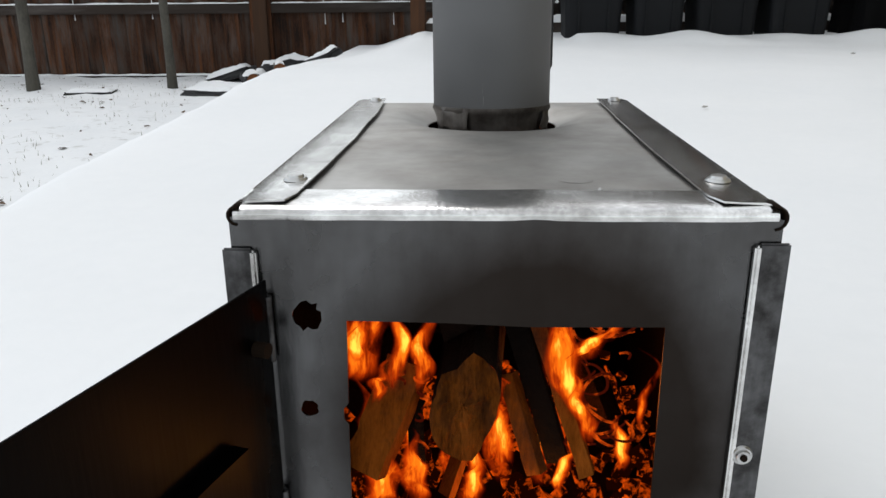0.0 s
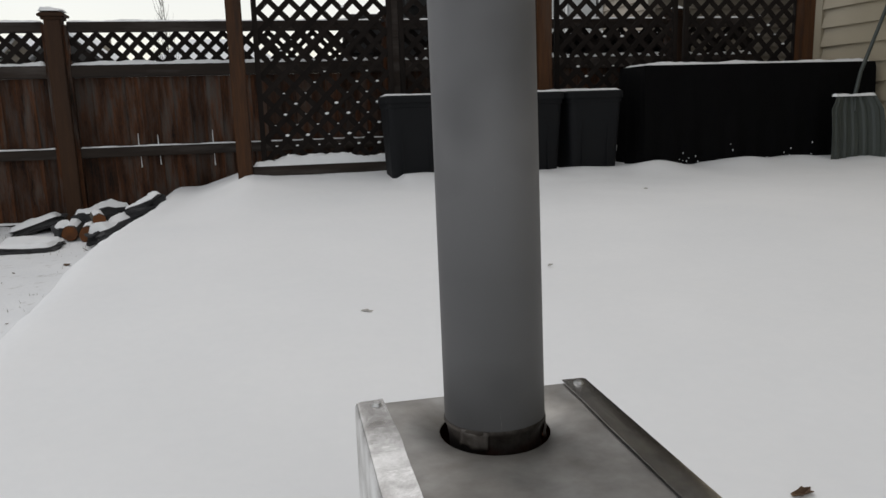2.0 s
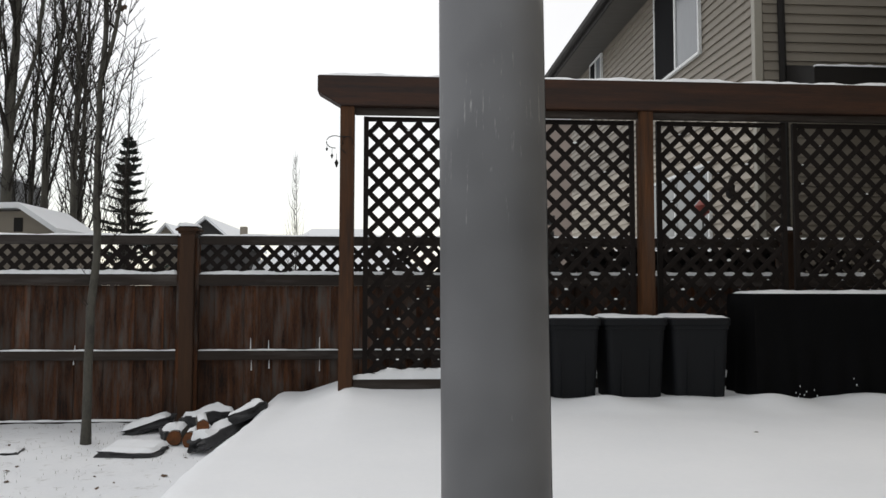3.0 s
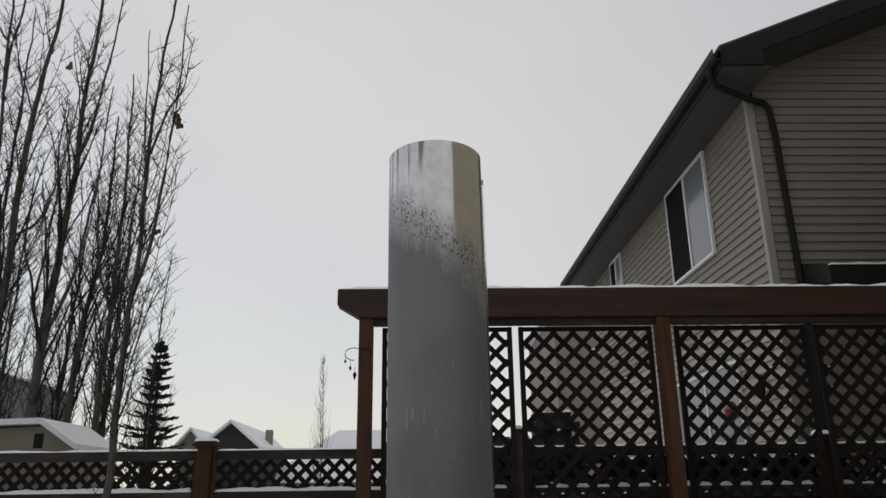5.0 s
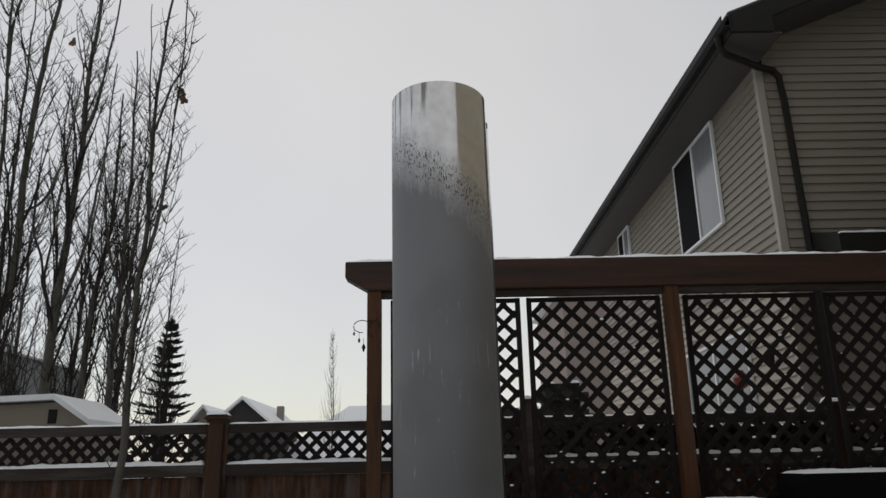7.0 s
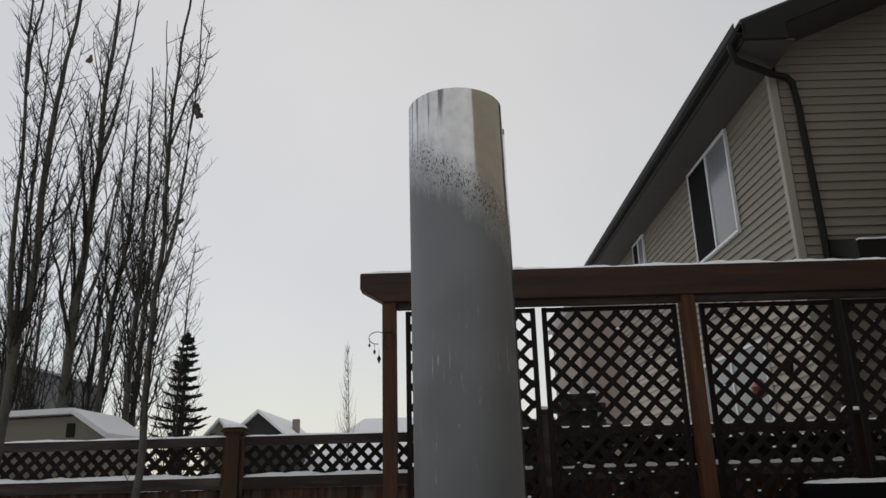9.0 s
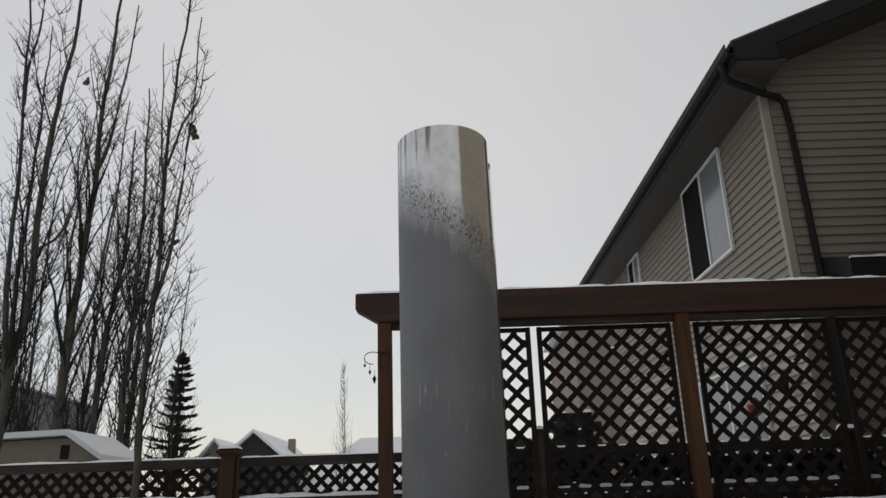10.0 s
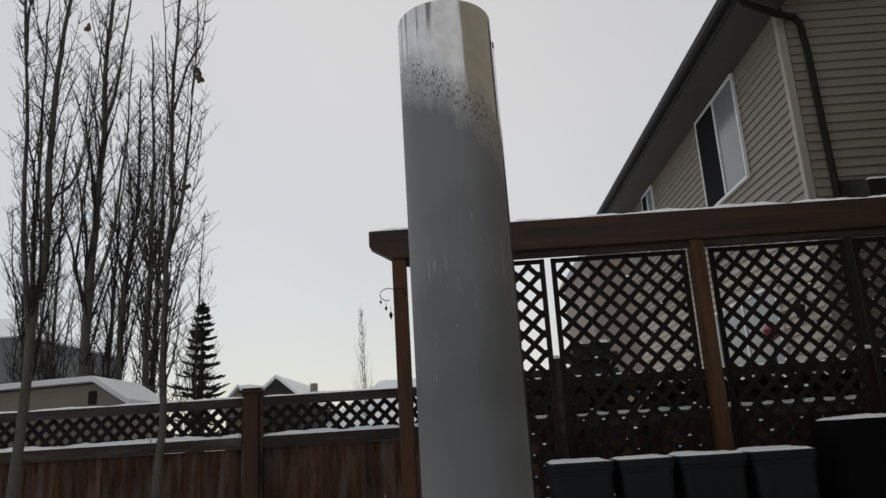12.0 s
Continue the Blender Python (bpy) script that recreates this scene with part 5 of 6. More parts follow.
# ---- bins, covered box, shovel ----
def storage_bin(x0, x1, label):
    b = thing("storage_bin", label, "bin", "grey bins beside the lattice", at=((x0 + x1) / 2, 5.72, -0.26))
    hw, hd, H = (x1 - x0) / 2, 0.24, 0.74
    bm = bmesh.new()

    def loop(sx, sy, z, r=0.05, n=5):
        vs = []
        for cx, cy, a0 in ((1, 1, 0), (-1, 1, 90), (-1, -1, 180), (1, -1, 270)):
            for i in range(n):
                g = radians(a0 + 90 * i / (n - 1))
                vs.append(bm.verts.new((cx * (sx - r) + r * math.cos(g), cy * (sy - r) + r * math.sin(g), z)))
        return vs

    loops = [loop(hw * 0.80, hd * 0.82, 0.0), loop(hw * 0.93, hd * 0.94, H * 0.86), loop(hw * 0.93, hd * 0.94, H * 0.87), loop(hw * 0.96, hd * 0.97, H * 0.875), loop(hw * 0.96, hd * 0.97, H * 0.93)]
    for a, c in zip(loops, loops[1:]):
        for i in range(len(a)):
            j = (i + 1) % len(a)
            bm.faces.new((a[i], a[j], c[j], c[i]))
    bm.faces.new(loops[0][::-1])
    bm.faces.new(loops[-1])
    part("body", bm, BIN, b)
    bm = bmesh.new()
    loops = [loop(hw * 0.99, hd * 1.0, H * 0.915), loop(hw, hd * 1.02, H * 0.925), loop(hw, hd * 1.02, H * 0.985), loop(hw * 0.95, hd * 0.97, H)]
    for a, c in zip(loops, loops[1:]):
        for i in range(len(a)):
            j = (i + 1) % len(a)
            bm.faces.new((a[i], a[j], c[j], c[i]))
    bm.faces.new(loops[0][::-1])
    bm.faces.new(loops[-1])
    part("lid", bm, BIN, b)
    snow_cap("snow", -hw * 0.94, hw * 0.94, -hd * 0.95, hd * 0.95, H + 0.001, 0.022, b, 0.04, x0)
    for sg in (-1, 1):
        part("rib", slab(sg * hw * 0.45 - 0.012, sg * hw * 0.45 + 0.012, -hd * 0.915, -hd * 0.86, 0.08, H * 0.8, 0.004), BIN, b)


for bx0, bx1 in ((0.58, 1.075), (1.10, 1.53), (1.555, 2.075), (2.10, 2.60)):
    storage_bin(bx0, bx1, "grey plastic bin with snow-dusted lid, standing in snow")


def covered_box():
    b = thing("covered_bench", "long black fabric-covered patio bench with snow on top", "patio furniture", at=(0, 0, 0))
    x0, x1, y0, y1, z0, z1 = 2.80, 5.06, 5.52, 6.02, -0.22, 0.675
    nx, nz = 64, 16
    verts, faces = [], []
    per = []
    for i in range(nx + 1):
        per.append((x0 + (x1 - x0) * i / nx, y0, 0, -1))
    for i in range(1, 13):
        per.append((x1, y0 + (y1 - y0) * i / 12, 1, 0))
    for i in range(1, nx + 1):
        per.append((x1 - (x1 - x0) * i / nx, y1, 0, 1))
    for i in range(1, 12):
        per.append((x0, y1 - (y1 - y0) * i / 12, -1, 0))
    k = len(per)
    for j in range(nz + 1):
        t = j / nz
        for x, y, ox, oy in per:
            fold = (0.018 * (1 - t) * math.sin((x + y) * 31 + 2 * noise.noise((x * 3, y * 3, 0))) + 0.012 * noise.noise((x * 6, y * 6, t * 2))) * (1.0 - 0.6 * t)
            flare = 0.03 * (1 - t)
            rnd = 0.02 * max(0, t - 0.95) / 0.05
            verts.append((x + ox * (fold + flare - rnd), y + oy * (fold + flare - rnd), z0 + (z1 - z0) * t))
    for j in range(nz):
        for i in range(k):
            a, c = j * k + i, j * k + (i + 1) % k
            faces.append((a, c, c + k, a + k))
    faces.append(tuple(nz * k + i for i in range(k)))
    raw("cover", verts, faces, BLACK, b, "", True)
    snow_cap("snow", x0 + 0.02, x1 - 0.02, y0 + 0.02, y1 - 0.02, z1 + 0.001, 0.028, b, 0.04, 6)
    rnd = random.Random(9)
    bm = bmesh.new()
    for _ in range(26):
        x, zz = rnd.uniform(x0 + 0.3, x1 - 0.1), -0.16 + 0.15 * rnd.random() ** 2
        bmesh.ops.create_icosphere(bm, subdivisions=1, radius=1.0, matrix=Matrix.Translation((x, y0 - 0.045, zz)) @ Matrix.Diagonal((rnd.uniform(0.002, 0.004), 0.008, rnd.uniform(0.004, 0.011), 1)))
    tagged(part("snow_clots", bm, SNOW, b, "snow clinging along the hem", True), kind="stuff")


covered_box()


def snow_shovel():
    s = thing("snow_shovel", "green-grey ribbed plastic snow shovel, snow on its rim, leaning", "shovel", at=(4.66, 5.22, -0.18))
    verts, faces = [], []
    nx, nz = 30, 10
    for i in range(nx + 1):
        u = i / nx * 2 - 1
        for j in range(nz + 1):
            t = j / nz
            half = 0.275 - 0.02 * t - 0.06 * max(0, t - 0.8) / 0.2
            rib = 0.010 * (1 if math.cos(u * 17) > 0.2 else 0)
            verts.append((u * half, 0.02 + 0.07 * t * t - 0.05 * u * u - rib, 0.55 * t))
    for i in range(nx):
        for j in range(nz):
            a = i * (nz + 1) + j
            faces.append((a, a + nz + 1, a + nz + 2, a + 1))
    ob = raw("scoop", verts, faces, SHOVEL, s, "ribbed green-grey scoop")
    so = ob.modifiers.new("thickness", "SOLIDIFY")
    so.thickness = 0.005
    v, f = tube([(0.0, 0.06, 0.42), (0.02, 0.09, 0.57), (0.12, 0.16, 0.76), (0.47, 0.30, 1.35)], [0.018, 0.018, 0.016, 0.016], 10)
    raw("handle", v, f, SHOVEL, s, "", True)
    snow_cap("snow", -0.21, 0.21, 0.045, 0.11, 0.55, 0.03, s, 0.015, 3)


snow_shovel()


# ---- stones and cut logs by the fence ----
def flat_stone(x, y, z, lx, ly, lz, turn, tilt, seed, label, lean=0):
    s = thing("stone", label, "stone", "stones by the fence", at=(x, y, z))
    s.rotation_euler = (radians(tilt), radians(lean), radians(turn))
    bm = bmesh.new()
    bmesh.ops.create_cube(bm, size=1.0)
    bmesh.ops.subdivide_edges(bm, edges=list(bm.edges), cuts=5, use_grid_fill=True)
    for v in bm.verts:
        c = v.co
        k = 1 + 0.22 * noise.noise((c.x * 2.1 + seed, c.y * 2.1, c.z * 2)) + 0.08 * noise.noise((c.x * 7, c.y * 7 + seed, c.z * 7))
        q = Vector((c.x, c.y, 0))
        v.co = Vector((c.x * lx * k * (1 - 0.25 * max(0, q.length - 0.45)), c.y * ly * k, (c.z + 0.5) * lz * (0.9 + 0.25 * noise.noise((c.x * 3, c.y * 3, seed)))))
    part("rock", bm, STONE, s)
    snow_cap("snow", -lx * 0.46, lx * 0.46, -ly * 0.45, ly * 0.45, lz * 0.86, min(0.075, lz), s, 0.03, seed)


flat_stone(-2.39, 6.78, -0.60, 0.44, 0.36, 0.075, 8, -4, 1, "grey stone slab propped up at one side, capped with snow", -17)
flat_stone(-2.21, 5.82, -0.625, 0.48, 0.34, 0.055, -8, 0, 2, "low flat dark stone under snow")
flat_stone(-2.07, 6.33, -0.62, 0.15, 0.16, 0.12, 30, 6, 3, "small grey stone under snow")
flat_stone(-1.40, 6.42, -0.46, 0.36, 0.46, 0.10, 14, -14, 4, "tilted dark stone slab capped with snow", -20)
flat_stone(-1.57, 6.12, -0.56, 0.17, 0.80, 0.10, -16, 4, 5, "long dark edging stone under snow", -14)
flat_stone(-1.80, 6.62, -0.60, 0.42, 0.34, 0.19, 50, -6, 6, "grey stone heaped with snow")
flat_stone(-3.32, 5.9, -0.63, 0.40, 0.2, 0.032, 10, 0, 7, "small dark stone poking out of snow")


def cut_log(x, y, z, r, length, turn, seed):
    l = thing("cut_log", "short cut log with orange-brown sawn end, snowy top", "log", "cut logs by the fence", at=(x, y, z))
    l.rotation_euler = (0, 0, radians(turn))
    n = 18
    verts, faces = [], []
    rs = [r * (1 + 0.18 * noise.noise((math.cos(6.28 * k / n) * 1.5, math.sin(6.28 * k / n) * 1.5, seed))) for k in range(n)]
    for yy in (0, length):
        for k in range(n):
            verts.append((rs[k] * math.cos(6.2832 * k / n), yy, rs[k] * math.sin(6.2832 * k / n)))
    for k in range(n):
        faces.append((k, (k + 1) % n, n + (k + 1) % n, n + k))
    raw("bark", verts, faces, BARK, l)
    raw("sawn_end", [(0, -0.002, 0)] + [(v[0] * 0.97, -0.001, v[2] * 0.97) for v in verts[:n]], [(0, 1 + (k + 1) % n, 1 + k) for k in range(n)], CUTWOOD, l, "orange-brown sawn end")
    raw("sawn_end", [(0, length + 0.002, 0)] + [(v[0] * 0.97, length + 0.001, v[2] * 0.97) for v in verts[:n]], [(0, 1 + k, 1 + (k + 1) % n) for k in range(n)], CUTWOOD, l)
    snow_cap("snow", -r * 0.75, r * 0.75, 0.03, length, r * 0.72, 0.04, l, 0.02, seed)


cut_log(-1.95, 6.03, -0.535, 0.062, 0.36, 6, 1)
cut_log(-1.80, 5.96, -0.545, 0.068, 0.40, -4, 2)
cut_log(-1.71, 6.00, -0.435, 0.052, 0.34, 16, 3)


# ---- trees ----
def bend(points, n):
    """A smooth line through a few control points (Catmull-Rom)."""
    p = [points[0] * 2 - points[1]] + list(points) + [points[-1] * 2 - points[-2]]
    out = []
    spans = len(points) - 1
    for i in range(n + 1):
        u = i / n * spans
        k = min(spans - 1, int(u))
        t = u - k
        a, b, c, d = p[k:k + 4]
        out.append(0.5 * ((2 * b) + (c - a) * t + (2 * a - 5 * b + 4 * c - d) * t * t + (3 * b - a - 3 * c + d) * t ** 3))
    return out


def poplar(x, y, base_z, stem, r0, seed, limbs, leaders, first, twigs, thick=1.0, top=0.25, low=8):
    """Bare columnar poplar. stem: (sideways, height) bends of the trunk; limbs: bends of the main forks; the rest grows at random."""
    rnd = random.Random(seed)
    t = thing("poplar_tree", "bare grey columnar poplar with steep thin branches", "tree", "bare poplars by the fence", at=(x, y, base_z))
    V, F = [], []

    def add(path, radii, sides):
        vv, ff = tube(path, radii, sides, False)
        o = len(V)
        V.extend(vv)
        F.extend(tuple(o + q for q in g) for g in ff)

    def line(points, n, depth, y0=0.0):
        """Control points in the tree's plane, swayed and knotted a little."""
        raw_line = bend([Vector((a, y0 + depth * i, h)) for i, (a, h) in enumerate(points)], n)
        return [q + Vector((0.030 * noise.noise((q.z * 2.1, seed, k * 0.01)), 0.06 * noise.noise((q.z * 0.9, seed, 7)), 0)) * min(1, q.z) for k, q in enumerate(raw_line)]

    def shoot(p, az, out, up, length, r, depth):
        """A branch that sets off outwards and turns upwards."""
        steps = max(3, int(length / 0.10))
        d = Vector((math.cos(az) * out, math.sin(az) * out, up)).normalized()
        q = p.copy()
        path = [q.copy()]
        wild = 0.07 if depth == 0 else 0.17
        for i in range(steps):
            d = (d + Vector((rnd.gauss(0, wild), rnd.gauss(0, wild), 0.055 if depth == 0 else 0.12))).normalized()
            q = q + d * (length / steps)
            path.append(q.copy())
        m = len(path) - 1
        add(path, [max(0.0016 * thick, r * (1 - 0.72 * i / m)) for i in range(m + 1)], 5 if depth == 0 else 3)
        if depth < 2:
            clothe(path, r, depth, length)

    def clothe(path, r, depth, length):
        """Side shoots along a branch: short, rising, curling up."""
        for _ in range(int(length * (7.0 if depth <= 0 else 5.0) * twigs)):
            i = rnd.randint(1, max(1, len(path) - 2))
            frac = i / len(path)
            ln = (rnd.uniform(0.14, 0.52) if depth <= 0 else rnd.uniform(0.06, 0.20)) * (1.15 - 0.5 * frac)
            shoot(path[i], rnd.uniform(0, 6.283), rnd.uniform(0.55, 1.0), rnd.uniform(0.45, 1.1), ln, thick * (0.0046 if depth <= 0 else 0.0031), max(1, depth + 1))

    n = 34
    trunk = line(stem, n, 0.0)
    height = stem[-1][1]
    rad = [max(0.006, r0 * (1 - (1 - top) * (i / n) ** 0.9)) * (1.2 if i == 0 else 1) for i in range(n + 1)]
    v, f = tube(trunk, rad, 10)
    raw("trunk", v, f, BARK, t, "pale grey-green poplar trunk", True)
    for k, (points, r, *start) in enumerate(limbs):
        path = line(points, 18, 0.07 * (1 if k % 2 else -1), *start)
        lv, lf = tube(path, [max(0.004, r * (1 - 0.72 * i / 18)) for i in range(19)], 8)
        raw("limb", lv, lf, BARK, t, "", True)
        clothe(path, r, 0, (path[-1] - path[0]).length)
    clothe(trunk[low:], r0, 0, height * 0.7)
    for k in range(leaders):
        h = first + (height * 0.9 - first) * (k / leaders) ** 1.1
        i = min(n - 1, int(h / height * n))
        length = (height - h) * rnd.uniform(0.28, 0.62)
        shoot(trunk[i], k * 2.4 + rnd.uniform(-0.5, 0.5), rnd.uniform(0.20, 0.40), 1.0, max(0.4, length), max(0.006, rad[i] * rnd.uniform(0.22, 0.40)), 0)
    raw("crown", V, F, TWIG, t, "fine dark bare twigs")
    return t


ta = poplar(-2.735, 6.2, -0.63, ((0, 0), (0.03, 1.9), (0.065, 3.2), (0.06, 4.7), (0.145, 6.6)), 0.040, 11, (
    (((0.06, 3.1), (0.21, 3.85), (0.30, 4.7), (0.36, 5.1), (0.38, 6.1)), 0.020), (((0.07, 4.6), (0.17, 5.1), (0.28, 5.45), (0.30, 6.05)), 0.013), (((0.06, 4.2), (0.03, 4.8), (-0.02, 5.9)), 0.014), (((0.03, 2.05), (0.14, 2.8), (0.26, 3.3), (0.30, 3.6)), 0.009)), 12, 1.5, 1.5, 1.0, 0.25, 4)
tb = poplar(-3.99, 6.2, -0.63, ((-0.01, 0), (0.05, 2.1), (0.15, 3.3), (0.13, 4.8), (0.19, 5.6), (0.30, 7.4)), 0.052, 2, (
    (((0.08, 2.4), (-0.02, 3.3), (-0.01, 4.2), (-0.06, 5.2), (-0.17, 6.9)), 0.030), (((0.16, 3.75), (0.37, 4.0), (0.45, 4.8), (0.50, 5.9)), 0.015), (((-0.06, 5.2), (-0.02, 5.8), (0.08, 6.6)), 0.020, -0.20), (((0.13, 3.4), (0.28, 3.6), (0.40, 4.2)), 0.012)), 13, 1.5, 1.5, 1.0)
poplar(-5.31, 9.9, -0.63, ((0, 0), (0.01, 3.3), (0.09, 5.3), (0.11, 7.4), (0.18, 9.6)), 0.080, 3, (
    (((0.10, 6.3), (0.31, 6.8), (0.42, 7.4), (0.58, 9.1)), 0.034), (((0.02, 3.5), (0.30, 4.6), (0.38, 6.0), (0.42, 7.6)), 0.03)), 28, 1.9, 1.35, 1.3)
poplar(-5.03, 10.3, -0.63, ((0, 0), (0.04, 3.3), (0.20, 5.0), (0.18, 7.2)), 0.064, 14, (), 24, 1.7, 1.25, 1.3, 0.18)
poplar(-4.45, 9.9, -0.63, ((0.05, 0), (0.02, 3.3), (0.04, 5.3), (-0.08, 7.7)), 0.060, 4, (
    (((0.03, 3.9), (-0.15, 4.5), (-0.34, 5.9)), 0.030), (((0.03, 3.95), (0.16, 4.6), (0.27, 5.5)), 0.026)), 22, 1.7, 1.35, 1.25, 0.16)
poplar(-6.6, 10.6, -0.63, ((0, 0), (0.05, 4.0), (0.0, 9.4)), 0.070, 5, (), 26, 1.3, 1.4, 1.3, 0.12)
poplar(-5.9, 13.5, -0.63, ((0, 0), (0.1, 4.0), (0.2, 8.4)), 0.07, 6, (), 34, 1.2, 1.0, 1.35, 0.12)
poplar(-6.9, 14.0, -0.63, ((0, 0), (0.0, 4.0), (0.15, 7.6)), 0.07, 8, (), 34, 1.2, 1.0, 1.35, 0.12)
poplar(-7.7, 13.2, -0.63, ((0, 0), (0.1, 3.6), (0.1, 8.0)), 0.06, 9, (), 34, 1.2, 1.0, 1.35, 0.12)
poplar(-5.2, 14.2, -0.63, ((0, 0), (-0.1, 2.6), (0.05, 6.2)), 0.05, 10, (), 30, 1.1, 1.0, 1.35, 0.12)


for sx, sy, sh, seed in ((-6.35, 12.0, 4.6, 31), (-5.55, 12.4, 4.2, 32), (-7.25, 12.3, 4.4, 33), (-4.75, 12.6, 3.7, 34)):
    bush = poplar(sx, sy, -0.63, ((0, 0), (0.08, sh * 0.5), (0.02, sh)), 0.03, seed, (), 34, 0.5, 0.95, 1.5, 0.2, 5)
    bush.name = "bare_shrub"
    tagged(bush, "dense bare shrub with many thin upright twigs behind fence", "shrub", "bare shrubs behind the fence")


def leaf_clump(tree, x, y, z, seed):
    """A few withered leaves still hanging on a twig."""
    rnd = random.Random(seed)
    V, F = [], []
    for _ in range(7):
        c = Vector((x, y, z)) - Vector(tree.location) + Vector((rnd.gauss(0, 0.016), rnd.gauss(0, 0.016), rnd.gauss(0, 0.022)))
        o = len(V)
        a = rnd.uniform(0, 6.28)
        for k in range(5):
            g = a + 1.2566 * k
            V.append((c.x + 0.022 * math.cos(g), c.y + rnd.uniform(-0.012, 0.012), c.z + 0.026 * math.sin(g)))
        F.append(tuple(range(o, o + 5)))
    raw("withered_leaf", V, F, LEAF, tree, "withered brown leaves on a twig")


leaf_clump(ta, -2.42, 6.2, 4.28, 1)
leaf_clump(ta, -2.535, 6.2, 3.17, 2)
leaf_clump(ta, -2.44, 6.2, 4.35, 3)
leaf_clump(tb, -3.57, 6.2, 4.93, 4)


def far_poplar(x, y, h, seed):
    rnd = random.Random(seed)
    t = thing("poplar_tree", "far slim bare poplar", "tree", at=(x, y, -0.7))
    v, f = tube([(0, 0, 0), (0.1, 0, h * 0.5), (0, 0, h)], [0.045, 0.022, 0.005], 6)
    raw("trunk", v, f, BARK, t)
    V, F = [], []
    for _ in range(150):
        z = rnd.uniform(0.15, 0.95) * h
        az, ln = rnd.uniform(0, 6.28), rnd.uniform(0.7, 2.2) * (1.12 - z / h)
        e = (math.cos(az) * ln * 0.38, math.sin(az) * ln * 0.38, min(h, z + ln))
        vv, ff = tube([(0, 0, z), (e[0] * 0.7, e[1] * 0.7, z + ln * 0.4), e], [0.009, 0.006, 0.003], 3, False)
        o = len(V)
        V.extend(vv)
        F.extend(tuple(o + q for q in g) for g in ff)
    raw("crown", V, F, TWIG, t)


far_poplar(-4.80, 35, 8.0, 5)


def spruce(x, y, top, seed):
    rnd = random.Random(seed)
    t = thing("spruce_tree", "dark green spruce with layered drooping branches", "tree", at=(x, y, -0.7))
    h = top + 0.7
    v, f = tube([(0, 0, 0), (0, 0, h * 0.6), (0, 0, h)], [0.17, 0.10, 0.012], 8)
    raw("trunk", v, f, BARK, t)
    V, F = [], []

    def tuft(p, d, ln, wd):
        """One flat spray of needles: a ragged leaf-shaped blade."""
        d = d.normalized()
        s = d.cross(Vector((0, 0, 1))).normalized() * wd
        dz = Vector((0, 0, rnd.uniform(-0.05, 0.05)))
        o = len(V)
        for q in (p, p + d * ln * 0.35 + s + dz, p + d * ln, p + d * ln * 0.35 - s - dz):
            V.append(tuple(q))
        F.append((o, o + 1, o + 2, o + 3))

    z = 0.6
    while z < h - 0.15:
        fr = 1 - z / h
        reach = 0.10 + 2.35 * fr * rnd.uniform(0.78, 1.12)
        nb = max(5, int(6 + 7 * fr))
        off = rnd.uniform(0, 6.28)
        for k in range(nb):
            az = off + 6.283 * k / nb + rnd.uniform(-0.2, 0.2)
            ln = reach * rnd.uniform(0.7, 1.1)
            droop = rnd.uniform(-0.20, 0.0) * (0.4 + fr)
            zb = z + rnd.uniform(-0.09, 0.09)
            prev = Vector((0, 0, zb))
            for i in range(1, 8):
                u = i / 7
                p = Vector((math.cos(az) * ln * u, math.sin(az) * ln * u, zb + ln * (droop * u + 0.16 * u * u * u)))
                d = (p - prev).normalized()
                side = d.cross(Vector((0, 0, 1))).normalized()
                for _ in range(6):
                    for sg in (-1, 1):
                        tuft(prev.lerp(p, rnd.random()), d + side * sg * rnd.uniform(0.4, 1.1) + Vector((0, 0, rnd.uniform(-0.45, 0.40))), rnd.uniform(0.14, 0.28) * (1.15 - 0.45 * u), 0.06)
                tuft(p, d, 0.22, 0.05)
                prev = p
        z += rnd.uniform(0.42, 0.60) * (0.55 + 0.7 * fr)
    for _ in range(24):
        tuft(Vector((0, 0, h - rnd.uniform(0.02, 0.6))), Vector((rnd.uniform(-1, 1), rnd.uniform(-1, 1), rnd.uniform(0.2, 1.2))), 0.2, 0.03)
    raw("crown", V, F, NEEDLE, t, "dark green needle sprays")


spruce(-12.1, 34.0, 7.75, 3)


